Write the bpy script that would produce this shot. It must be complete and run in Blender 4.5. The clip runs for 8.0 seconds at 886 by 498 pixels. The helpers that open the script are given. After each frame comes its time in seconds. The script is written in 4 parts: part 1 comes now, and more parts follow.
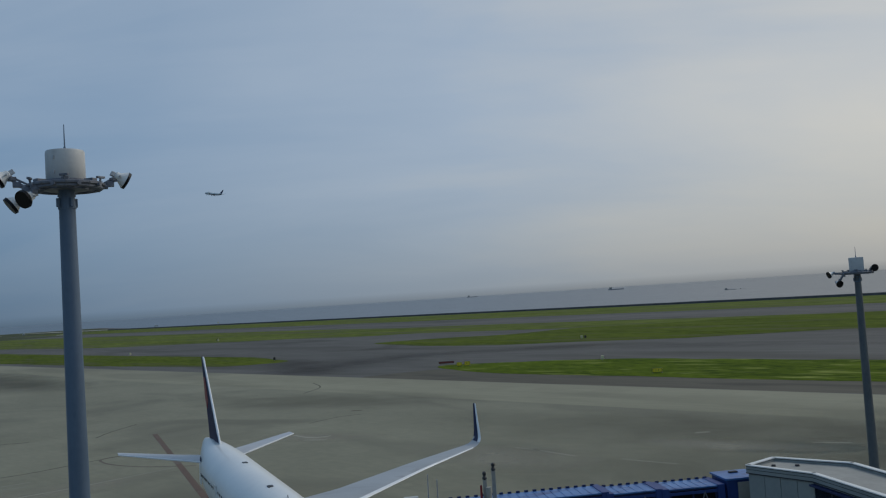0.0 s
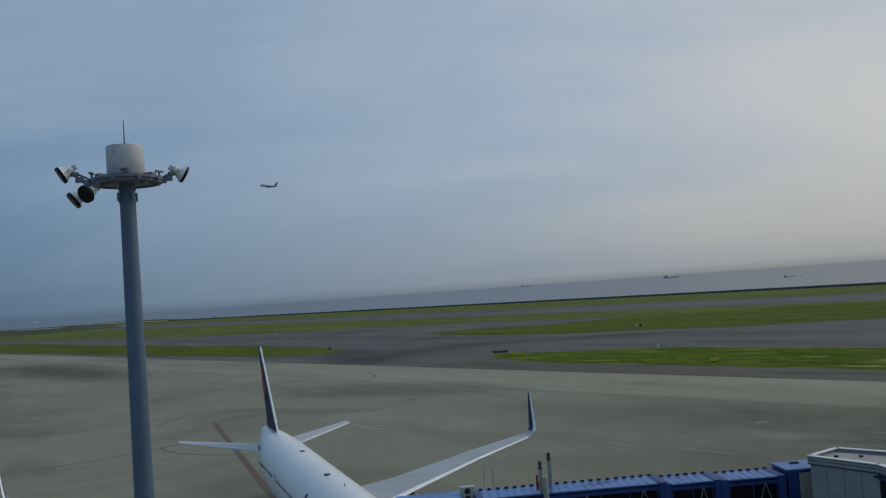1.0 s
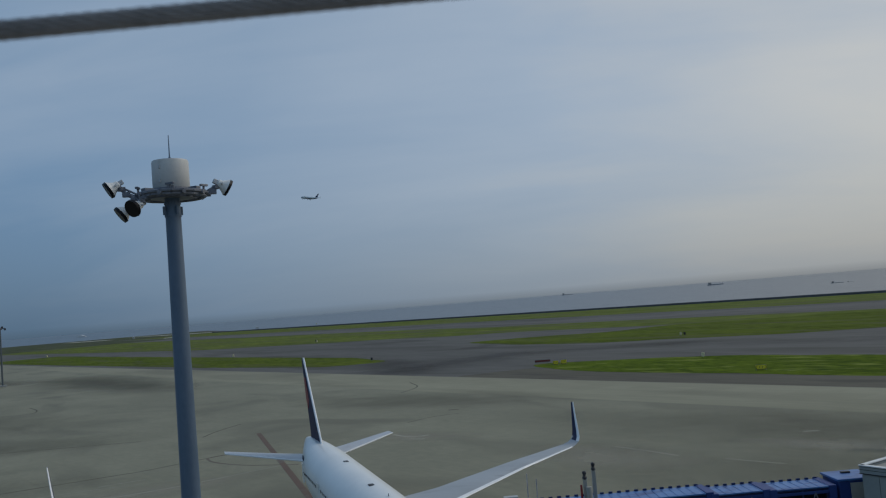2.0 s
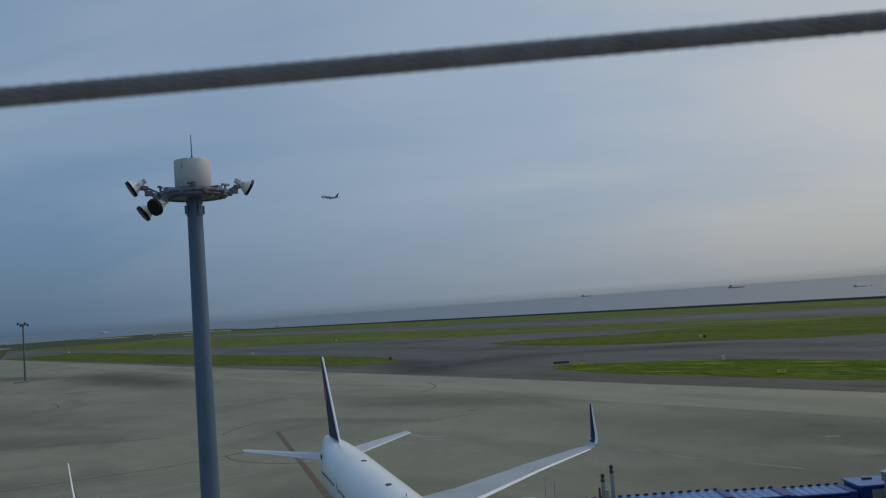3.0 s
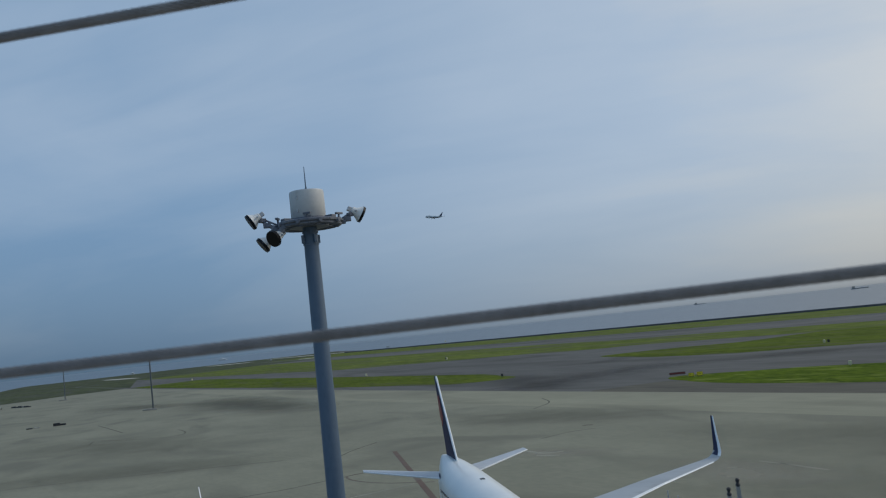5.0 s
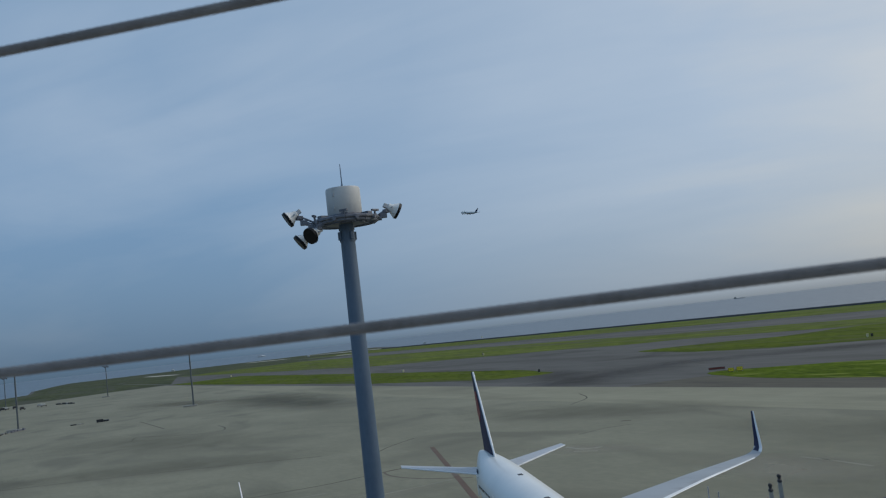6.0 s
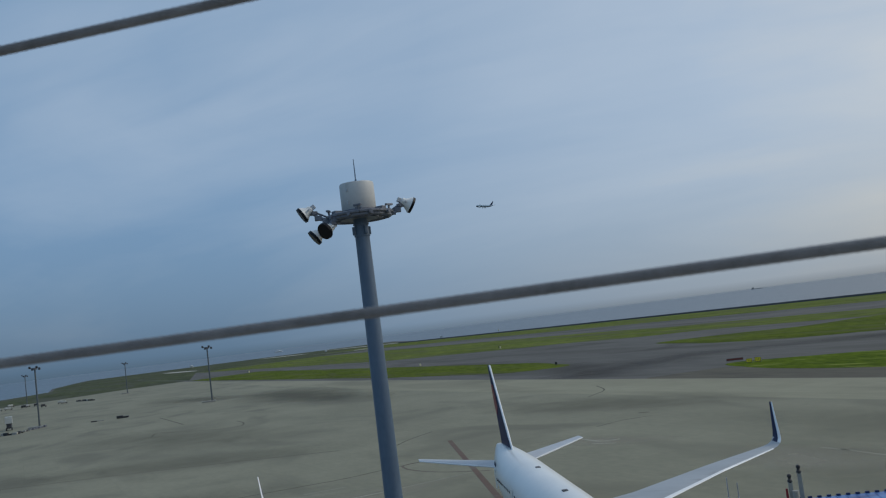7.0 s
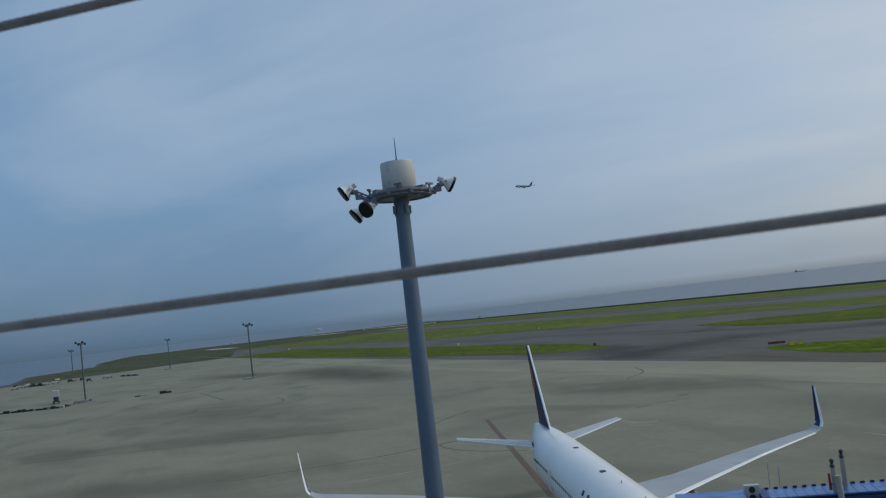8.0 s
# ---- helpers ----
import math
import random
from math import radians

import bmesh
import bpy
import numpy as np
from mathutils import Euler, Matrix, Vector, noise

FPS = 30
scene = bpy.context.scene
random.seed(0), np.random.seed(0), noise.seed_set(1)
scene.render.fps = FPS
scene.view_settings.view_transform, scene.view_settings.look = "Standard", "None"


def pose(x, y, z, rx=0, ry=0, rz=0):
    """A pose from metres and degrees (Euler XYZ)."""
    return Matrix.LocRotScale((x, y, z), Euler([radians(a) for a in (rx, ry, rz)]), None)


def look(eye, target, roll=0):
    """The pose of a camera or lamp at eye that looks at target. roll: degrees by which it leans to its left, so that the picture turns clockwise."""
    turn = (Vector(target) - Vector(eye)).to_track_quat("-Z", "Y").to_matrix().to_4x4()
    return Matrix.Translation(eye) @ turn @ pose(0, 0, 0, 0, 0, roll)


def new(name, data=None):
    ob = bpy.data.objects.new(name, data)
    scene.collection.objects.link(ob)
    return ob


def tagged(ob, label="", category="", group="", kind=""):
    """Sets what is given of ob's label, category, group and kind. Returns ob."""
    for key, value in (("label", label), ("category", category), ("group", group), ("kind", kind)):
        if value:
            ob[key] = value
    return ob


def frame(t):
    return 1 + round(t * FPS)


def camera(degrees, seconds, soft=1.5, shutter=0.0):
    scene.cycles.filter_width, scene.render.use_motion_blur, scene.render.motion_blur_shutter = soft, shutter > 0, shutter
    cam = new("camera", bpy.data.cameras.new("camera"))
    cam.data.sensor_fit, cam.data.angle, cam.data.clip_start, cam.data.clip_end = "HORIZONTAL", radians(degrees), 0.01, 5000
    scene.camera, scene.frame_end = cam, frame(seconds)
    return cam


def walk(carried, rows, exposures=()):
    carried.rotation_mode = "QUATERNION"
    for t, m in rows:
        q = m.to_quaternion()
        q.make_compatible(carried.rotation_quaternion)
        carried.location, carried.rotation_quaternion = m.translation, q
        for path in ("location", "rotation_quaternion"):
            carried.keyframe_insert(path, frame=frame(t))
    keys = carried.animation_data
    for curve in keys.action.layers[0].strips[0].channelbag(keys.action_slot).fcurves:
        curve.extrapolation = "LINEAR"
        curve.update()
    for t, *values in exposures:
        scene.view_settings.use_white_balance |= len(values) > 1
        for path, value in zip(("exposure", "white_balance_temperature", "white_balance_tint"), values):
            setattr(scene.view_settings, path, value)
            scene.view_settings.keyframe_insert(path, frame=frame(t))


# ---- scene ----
# ---- camera ----
EYE = 20.9
# seconds, x, y, z, yaw, pitch, roll
ROWS = [
    (0.0, -0.075, 0.330, 20.763, -0.01, 3.08, -3.77),
    (0.1, -0.080, 0.334, 20.766, 0.68, 3.16, -3.79),
    (0.2, -0.085, 0.338, 20.769, 1.00, 2.97, -3.85),
    (0.3, -0.090, 0.342, 20.771, 1.18, 3.02, -3.85),
    (0.4, -0.095, 0.346, 20.775, 0.98, 3.05, -3.91),
    (0.5, -0.100, 0.350, 20.777, 1.35, 2.85, -3.91),
    (0.6, -0.103, 0.352, 20.779, 1.59, 2.88, -3.98),
    (0.7, -0.106, 0.354, 20.780, 2.03, 2.96, -4.03),
    (0.8, -0.109, 0.356, 20.781, 2.44, 3.04, -4.06),
    (0.9, -0.112, 0.358, 20.782, 2.51, 2.96, -4.10),
    (1.0, -0.115, 0.360, 20.783, 3.33, 2.65, -4.13),
    (1.1, -0.119, 0.354, 20.781, 3.10, 2.62, -4.29),
    (1.2, -0.124, 0.348, 20.778, 3.34, 2.77, -4.45),
    (1.3, -0.128, 0.342, 20.775, 3.56, 2.82, -4.57),
    (1.4, -0.133, 0.336, 20.773, 3.95, 3.17, -4.70),
    (1.5, -0.137, 0.330, 20.770, 4.45, 3.23, -4.83),
    (1.6, -0.139, 0.330, 20.773, 4.63, 3.15, -4.82),
    (1.7, -0.141, 0.330, 20.776, 5.05, 3.26, -4.77),
    (2.8, -0.165, 0.330, 20.810, 7.05, 3.63, -4.22),
    (2.9, -0.167, 0.330, 20.814, 7.52, 3.69, -4.19),
    (3.0, -0.169, 0.330, 20.814, 7.01, 3.55, -4.12),
    (3.1, -0.182, 0.316, 20.801, 6.49, 3.23, -4.21),
    (3.2, -0.194, 0.302, 20.801, 6.09, 3.13, -4.36),
    (3.3, -0.207, 0.288, 20.813, 6.64, 2.81, -4.47),
    (3.4, -0.219, 0.274, 20.824, 8.11, 2.70, -4.59),
    (3.5, -0.232, 0.260, 20.836, 8.59, 2.79, -4.65),
    (3.6, -0.230, 0.238, 20.850, 9.72, 2.95, -5.51),
    (3.7, -0.227, 0.216, 20.871, 10.98, 3.34, -6.07),
    (3.8, -0.225, 0.194, 20.875, 11.26, 3.25, -6.19),
    (3.9, -0.222, 0.172, 20.872, 11.85, 3.45, -6.08),
    (4.0, -0.220, 0.150, 20.877, 12.14, 3.73, -6.03),
    (4.1, -0.234, 0.126, 20.885, 12.94, 4.07, -6.09),
    (4.2, -0.248, 0.102, 20.899, 13.47, 4.14, -6.15),
    (4.3, -0.262, 0.078, 20.911, 14.10, 4.46, -6.27),
    (4.4, -0.276, 0.054, 20.923, 14.31, 4.93, -6.32),
    (4.5, -0.290, 0.030, 20.921, 13.81, 5.01, -6.35),
    (4.6, -0.291, 0.029, 20.916, 13.55, 4.88, -6.36),
    (4.7, -0.292, 0.027, 20.915, 13.18, 5.02, -6.38),
    (5.8, -0.303, 0.011, 20.913, 15.63, 5.29, -6.65),
    (5.9, -0.304, 0.009, 20.911, 15.77, 5.27, -6.67),
    (6.0, -0.305, 0.008, 20.912, 15.76, 5.17, -6.69),
    (6.2, -0.298, 0.007, 20.898, 16.00, 4.80, -6.85),
    (6.3, -0.295, 0.006, 20.898, 16.08, 4.74, -6.93),
    (6.5, -0.288, 0.005, 20.903, 16.52, 4.89, -7.05),
    (6.7, -0.275, 0.003, 20.904, 16.56, 4.95, -7.13),
    (6.8, -0.268, 0.002, 20.904, 16.73, 5.00, -7.18),
    (7.0, -0.255, 0.000, 20.903, 16.78, 4.90, -7.27),
    (7.2, -0.258, -0.002, 20.897, 17.21, 4.71, -7.10),
    (7.3, -0.259, -0.002, 20.892, 17.42, 4.53, -7.03),
    (7.5, -0.262, -0.004, 20.890, 17.43, 4.56, -6.89),
    (7.6, -0.271, -0.005, 20.891, 17.76, 4.65, -6.81),
    (7.7, -0.281, -0.006, 20.890, 18.30, 4.78, -6.78),
    (7.8, -0.290, -0.006, 20.892, 18.69, 4.72, -6.74),
    (7.9, -0.300, -0.007, 20.889, 19.06, 4.30, -6.71),
    (8.0, -0.309, -0.008, 20.887, 19.34, 3.95, -6.68),
]
cam = camera(51.6, 8.0, soft=1.2)
# a small phone lens focused far out: what is at arm's length goes soft
cam.data.dof.use_dof, cam.data.dof.focus_distance, cam.data.dof.aperture_fstop = True, 80.0, 13.0


def pose_row(x, y, z, yaw, pitch, roll):
    a, b = radians(yaw), radians(pitch)
    ahead = Vector((-math.sin(a) * math.cos(b), math.cos(a) * math.cos(b), math.sin(b)))
    eye = Vector((x, y, z))
    return look(eye, eye + ahead, roll)


walk(cam, [(r[0], pose_row(*r[1:])) for r in ROWS], exposures=[(0.0, -0.01), (3.0, -0.05), (3.5, -0.03), (4.3, 0.24), (8.0, 0.22)])

# ---- light: thick bright cloud, brighter towards the sun ----
SUN_AZ, SUN_EL = 62.0, 38.0  # degrees to the right of +y, above the horizon
sun_dir = Vector((math.sin(radians(SUN_AZ)) * math.cos(radians(SUN_EL)),
                  math.cos(radians(SUN_AZ)) * math.cos(radians(SUN_EL)), math.sin(radians(SUN_EL))))
world = bpy.data.worlds.new("overcast_sky")
scene.world = world
world.use_nodes = True
wn, wl = world.node_tree.nodes, world.node_tree.links
wn.clear()


def wnode(kind, **kw):
    n = wn.new(kind)
    for k, v in kw.items():
        n.inputs[k].default_value = v
    return n


def wmath(op, a, b=0.0, clamp=False):
    n = wn.new("ShaderNodeMath")
    n.operation, n.use_clamp = op, clamp
    for i, v in enumerate((a, b)):
        if isinstance(v, (int, float)):
            n.inputs[i].default_value = v
        else:
            wl.new(v, n.inputs[i])
    return n.outputs[0]


def wmix(fac, a, b):
    n = wn.new("ShaderNodeMix")
    n.data_type = "RGBA"
    for s, v in ((n.inputs["Factor"], fac), (n.inputs["A"], a), (n.inputs["B"], b)):
        if isinstance(v, (int, float, tuple)):
            s.default_value = v
        else:
            wl.new(v, s)
    return n.outputs["Result"]


coord = wn.new("ShaderNodeTexCoord").outputs["Generated"]
sep = wn.new("ShaderNodeSeparateXYZ")
wl.new(coord, sep.inputs[0])
sky = wn.new("ShaderNodeTexSky")
sky.sky_type, sky.sun_disc = "NISHITA", False
sky.sun_elevation, sky.sun_rotation = radians(SUN_EL), radians(SUN_AZ)
sky.air_density, sky.dust_density = 1.0, 2.0
dot = wn.new("ShaderNodeVectorMath")
dot.operation = "DOT_PRODUCT"
wl.new(coord, dot.inputs[0])
dot.inputs[1].default_value = (math.sin(radians(SUN_AZ)), math.cos(radians(SUN_AZ)), 0.25)
# long flat clouds: the vault is sampled on a level sheet far overhead
height = wmath("ADD", wmath("MAXIMUM", sep.outputs[2], 0.0), 0.26)
flat = wn.new("ShaderNodeCombineXYZ")
wl.new(wmath("DIVIDE", sep.outputs[0], height), flat.inputs[0])
wl.new(wmath("DIVIDE", sep.outputs[1], height), flat.inputs[1])
big = wnode("ShaderNodeTexNoise", Scale=0.95, Detail=6.0, Roughness=0.5, Distortion=0.6)
fine = wnode("ShaderNodeTexNoise", Scale=2.6, Detail=7.0, Roughness=0.55, Distortion=1.0)
squash = wn.new("ShaderNodeMapping")
squash.inputs["Scale"].default_value = (0.7, 1.15, 1.0)
squash.inputs["Rotation"].default_value = (0.0, 0.0, radians(-14))
wl.new(flat.outputs[0], squash.inputs[0])
wl.new(squash.outputs[0], big.inputs["Vector"])
wl.new(squash.outputs[0], fine.inputs["Vector"])
puff = wmath("ADD", wmath("MULTIPLY", wmath("SUBTRACT", big.outputs["Fac"], 0.5), 1.25),
             wmath("MULTIPLY", wmath("SUBTRACT", fine.outputs["Fac"], 0.5), 0.20))
glow = wmath("MULTIPLY", dot.outputs["Value"], 1.08, True)
# a soft pale bank high on the seaward side, and thin wisps drawn out along the wind
BANK_AZ, BANK_EL = radians(-33.0), radians(19.0)
bank_dot = wn.new("ShaderNodeVectorMath")
bank_dot.operation = "DOT_PRODUCT"
wl.new(coord, bank_dot.inputs[0])
bank_dot.inputs[1].default_value = (math.sin(BANK_AZ) * math.cos(BANK_EL), math.cos(BANK_AZ) * math.cos(BANK_EL), math.sin(BANK_EL))
bank = wmath("MULTIPLY", wmath("SUBTRACT", bank_dot.outputs["Value"], 0.962), 30.0, True)
bank = wmath("MULTIPLY", bank, wmath("MULTIPLY", wmath("SUBTRACT", big.outputs["Fac"], 0.10), 1.8, True))
streak = wn.new("ShaderNodeMapping")
streak.inputs["Scale"].default_value = (0.9, 3.6, 1.0)
streak.inputs["Rotation"].default_value = (0.0, 0.0, radians(-4))
wl.new(flat.outputs[0], streak.inputs[0])
wisp = wnode("ShaderNodeTexNoise", Scale=1.15, Detail=5.0, Roughness=0.5, Distortion=0.6)
wl.new(streak.outputs[0], wisp.inputs["Vector"])
aloft = wmath("MULTIPLY", wmath("SUBTRACT", sep.outputs[2], 0.16), 9.0, True)
wisps = wmath("MULTIPLY", wmath("MULTIPLY", wmath("SUBTRACT", wisp.outputs["Fac"], 0.5), 0.40), aloft)
cover = wmath("ADD", glow, wmath("MULTIPLY", puff, 0.55))
cover = wmath("ADD", wmath("ADD", cover, wisps), wmath("MULTIPLY", bank, 0.22), True)
low = wmath("SUBTRACT", 1.0, wmath("MULTIPLY", wmath("MAXIMUM", sep.outputs[2], 0.0), 4.5), True)


def wramp(fac, stops):
    n = wn.new("ShaderNodeValToRGB")
    e = n.color_ramp.elements
    e[0].position, e[0].color = stops[0][0], (*stops[0][1], 1)
    e[1].position, e[1].color = stops[-1][0], (*stops[-1][1], 1)
    for p, c in stops[1:-1]:
        e.new(p).color = (*c, 1)
    wl.new(fac, n.inputs[0])
    return n.outputs[0]


cloud = wramp(cover, [(0.0, (0.173, 0.302, 0.480)), (0.52, (0.388, 0.486, 0.614)), (1.0, (0.69, 0.68, 0.635))])
# thicker sea air towards the horizon, darker away from the sun
side = wmath("MULTIPLY", wmath("ADD", dot.outputs["Value"], 0.35), 0.833, True)
air = wramp(side, [(0.04, (0.042, 0.082, 0.128)), (0.26, (0.078, 0.136, 0.206)), (0.42, (0.146, 0.216, 0.302)), (0.68, (0.245, 0.293, 0.340)), (1.0, (0.325, 0.340, 0.340))])
cloud = wmix(wmath("MULTIPLY", wmath("MULTIPLY", low, low), 0.75), cloud, air)
murk = wmath("SUBTRACT", 1.0, wmath("MULTIPLY", wmath("MAXIMUM", sep.outputs[2], 0.0), 110.0), True)
cloud = wmix(wmath("MULTIPLY", murk, 0.55), cloud, wmix(glow, (0.080, 0.128, 0.182, 1), (0.215, 0.236, 0.252, 1)))
bg_cloud, bg_sky = wnode("ShaderNodeBackground", Strength=0.95), wnode("ShaderNodeBackground", Strength=0.05)
wl.new(cloud, bg_cloud.inputs[0])
wl.new(sky.outputs[0], bg_sky.inputs[0])
both = wn.new("ShaderNodeMixShader")
both.inputs[0].default_value = 0.15
wl.new(bg_cloud.outputs[0], both.inputs[1])
wl.new(bg_sky.outputs[0], both.inputs[2])
wout = wn.new("ShaderNodeOutputWorld")
wl.new(both.outputs[0], wout.inputs[0])

sun = new("sun", bpy.data.lights.new("sun", "SUN"))
sun.data.energy, sun.data.angle, sun.data.color = 0.9, radians(18), (1.0, 0.96, 0.9)
sun.matrix_basis = look((0, 0, 0), -sun_dir)


# ---- materials ----
def surface(name, low_c, high_c, rough=0.6, metal=0.0, size=1.0, grain=0.0, bump=0.0, stain=None, stretch=None, coat=0.0, spec=0.5, slab=0.0, mottle=0.45):
    """Two-scale procedural surface. size: metres of the broad variation; grain: metres of the fine one."""
    m = bpy.data.materials.new(name)
    m.use_nodes = True
    n, l = m.node_tree.nodes, m.node_tree.links
    b = n["Principled BSDF"]
    b.inputs["Roughness"].default_value, b.inputs["Metallic"].default_value = rough, metal
    b.inputs["Coat Weight"].default_value = coat
    b.inputs["Specular IOR Level"].default_value = spec
    tc = n.new("ShaderNodeTexCoord")
    mp = n.new("ShaderNodeMapping")
    l.new(tc.outputs["Object"], mp.inputs[0])
    if stretch:
        mp.vector_type = "TEXTURE"
        mp.inputs["Rotation"].default_value = (0, 0, radians(stretch[0]))
        mp.inputs["Scale"].default_value = (stretch[1], 1, 1)
    broad, small = n.new("ShaderNodeTexNoise"), n.new("ShaderNodeTexNoise")
    broad.inputs["Scale"].default_value, broad.inputs["Detail"].default_value = 1.0 / size, 6.0
    broad.inputs["Roughness"].default_value = 0.62
    small.inputs["Scale"].default_value, small.inputs["Detail"].default_value = 1.0 / (grain or size / 14), 4.0
    for t in (broad, small):
        l.new(mp.outputs[0], t.inputs["Vector"])
    add = n.new("ShaderNodeMath")
    add.operation = "MULTIPLY_ADD"
    l.new(small.outputs["Fac"], add.inputs[0])
    add.inputs[1].default_value = mottle
    even = n.new("ShaderNodeMath")
    even.operation = "SUBTRACT"
    even.inputs[1].default_value = (mottle - 0.45) / 2
    l.new(broad.outputs["Fac"], even.inputs[0])
    l.new(even.outputs[0], add.inputs[2])
    ramp = n.new("ShaderNodeValToRGB")
    ramp.color_ramp.elements[0].position, ramp.color_ramp.elements[1].position = 0.45, 1.0
    ramp.color_ramp.elements[0].color, ramp.color_ramp.elements[1].color = (*low_c, 1), (*high_c, 1)
    l.new(add.outputs[0], ramp.inputs[0])
    colour = ramp.outputs[0]
    if stain:
        spot = n.new("ShaderNodeTexNoise")
        spot.inputs["Scale"].default_value, spot.inputs["Detail"].default_value = 1.0 / stain[1], 5.0
        spot.inputs["Distortion"].default_value = 0.8
        l.new(mp.outputs[0], spot.inputs["Vector"])
        sr = n.new("ShaderNodeValToRGB")
        sr.color_ramp.elements[0].position, sr.color_ramp.elements[1].position = stain[2], stain[2] + 0.16
        l.new(spot.outputs["Fac"], sr.inputs[0])
        mx = n.new("ShaderNodeMix")
        mx.data_type = "RGBA"
        l.new(sr.outputs[0], mx.inputs["Factor"])
        l.new(colour, mx.inputs["A"])
        mx.inputs["B"].default_value = (*stain[0], 1)
        colour = mx.outputs["Result"]
    if slab:
        lay, tile = n.new("ShaderNodeMapping"), n.new("ShaderNodeTexBrick")
        lay.vector_type = "TEXTURE"
        lay.inputs["Rotation"].default_value = (0, 0, radians(LINE))
        l.new(tc.outputs["Object"], lay.inputs[0])
        l.new(lay.outputs[0], tile.inputs["Vector"])
        tile.offset = 0.0
        tile.inputs["Color1"].default_value, tile.inputs["Color2"].default_value = (1, 1, 1, 1), (0.80, 0.80, 0.79, 1)
        tile.inputs["Mortar"].default_value, tile.inputs["Mortar Size"].default_value = (0.62, 0.61, 0.58, 1), 0.05
        tile.inputs["Scale"].default_value, tile.inputs["Brick Width"].default_value, tile.inputs["Row Height"].default_value = 1.0, slab, slab
        mu = n.new("ShaderNodeMix")
        mu.data_type, mu.blend_type = "RGBA", "MULTIPLY"
        mu.inputs["Factor"].default_value = 0.32
        l.new(colour, mu.inputs["A"])
        l.new(tile.outputs["Color"], mu.inputs["B"])
        colour = mu.outputs["Result"]
    l.new(colour, b.inputs["Base Color"])
    rr = n.new("ShaderNodeMapRange")
    rr.inputs["To Min"].default_value, rr.inputs["To Max"].default_value = max(0.02, rough - 0.08), min(1, rough + 0.1)
    l.new(small.outputs["Fac"], rr.inputs["Value"])
    l.new(rr.outputs[0], b.inputs["Roughness"])
    if bump:
        bp = n.new("ShaderNodeBump")
        bp.inputs["Distance"].default_value = bump
        l.new(small.outputs["Fac"], bp.inputs["Height"])
        l.new(bp.outputs[0], b.inputs["Normal"])
    return m


LINE = 132.4  # degrees of the runway's line in the plan
CONCRETE = surface("apron_concrete", (0.188, 0.184, 0.134), (0.268, 0.261, 0.191), 0.75, size=34, grain=1.1, bump=0.01,
                   stain=((0.176, 0.171, 0.127), 22.0, 0.52), stretch=(LINE, 1.8), spec=0.12, slab=7.5, mottle=0.65)
CONCRETE_PALE = surface("newer_concrete", (0.226, 0.219, 0.156), (0.305, 0.294, 0.212), 0.75, size=26, grain=1.6, bump=0.01,
                        stain=((0.198, 0.191, 0.138), 24.0, 0.53), stretch=(LINE, 5.0), spec=0.12, slab=7.5, mottle=0.7)
ASPHALT = surface("taxiway_asphalt", (0.088, 0.086, 0.080), (0.138, 0.135, 0.125), 0.85, size=60, grain=4, bump=0.01,
                  stain=((0.074, 0.072, 0.064), 30.0, 0.51), stretch=(LINE, 4.0), spec=0.15, mottle=1.0)
GRASS = surface("mown_grass", (0.026, 0.052, 0.003), (0.115, 0.160, 0.010), 0.95, size=11, grain=0.9, bump=0.05,
                stain=((0.235, 0.265, 0.065), 4.5, 0.56), stretch=(LINE, 4.0), spec=0.03, mottle=1.5)
# Dry patchy grass, lightened further to hold some distance haze.
GRASS_DRY = surface("dry_hazed_grass", (0.062, 0.088, 0.013), (0.160, 0.190, 0.042), 0.95, size=34, grain=4, bump=0.05,
                    stain=((0.105, 0.112, 0.056), 24.0, 0.49), stretch=(LINE, 4.0), spec=0.03, mottle=1.5)
GRASS_MID = surface("worn_grass", (0.042, 0.064, 0.005), (0.125, 0.158, 0.018), 0.95, size=18, grain=1.8, bump=0.05,
                    stain=((0.092, 0.100, 0.042), 14.0, 0.51), stretch=(LINE, 4.0), spec=0.03, mottle=1.5)
# Far grass greyed and flattened: distance haze is in its base colour.
GRASS_FAR = surface("hazed_far_grass", (0.044, 0.056, 0.030), (0.098, 0.110, 0.058), 0.95, size=60, grain=7, bump=0.05,
                    stain=((0.085, 0.090, 0.068), 40.0, 0.48), stretch=(LINE, 4.0), spec=0.03, mottle=1.2)
CREAM = surface("cream_enamel", (0.60, 0.54, 0.34), (0.72, 0.66, 0.44), 0.5, size=1)
SAND = surface("pale_gravel", (0.34, 0.33, 0.28), (0.5, 0.48, 0.42), 0.9, size=30)
SEA = surface("sea_water", (0.034, 0.054, 0.076), (0.062, 0.088, 0.114), 0.32, size=140, grain=9, bump=2.6, stretch=(LINE, 6.0))
ROCK = surface("dark_rock", (0.03, 0.034, 0.036), (0.09, 0.092, 0.09), 0.9, size=6, grain=0.8, bump=0.2)
WHITE = surface("aircraft_white", (0.69, 0.71, 0.70), (0.79, 0.80, 0.78), 0.34, size=5, grain=0.5, coat=0.3)
WING = surface("wing_grey", (0.27, 0.29, 0.305), (0.39, 0.41, 0.425), 0.42, size=3, grain=0.4, stretch=(30, 4), stain=((0.24, 0.25, 0.26), 1.6, 0.58))
NAVY = surface("navy_paint", (0.004, 0.009, 0.050), (0.008, 0.017, 0.075), 0.5, size=3, spec=0.2)
RED = surface("red_paint", (0.21, 0.018, 0.022), (0.30, 0.03, 0.035), 0.4, size=3)
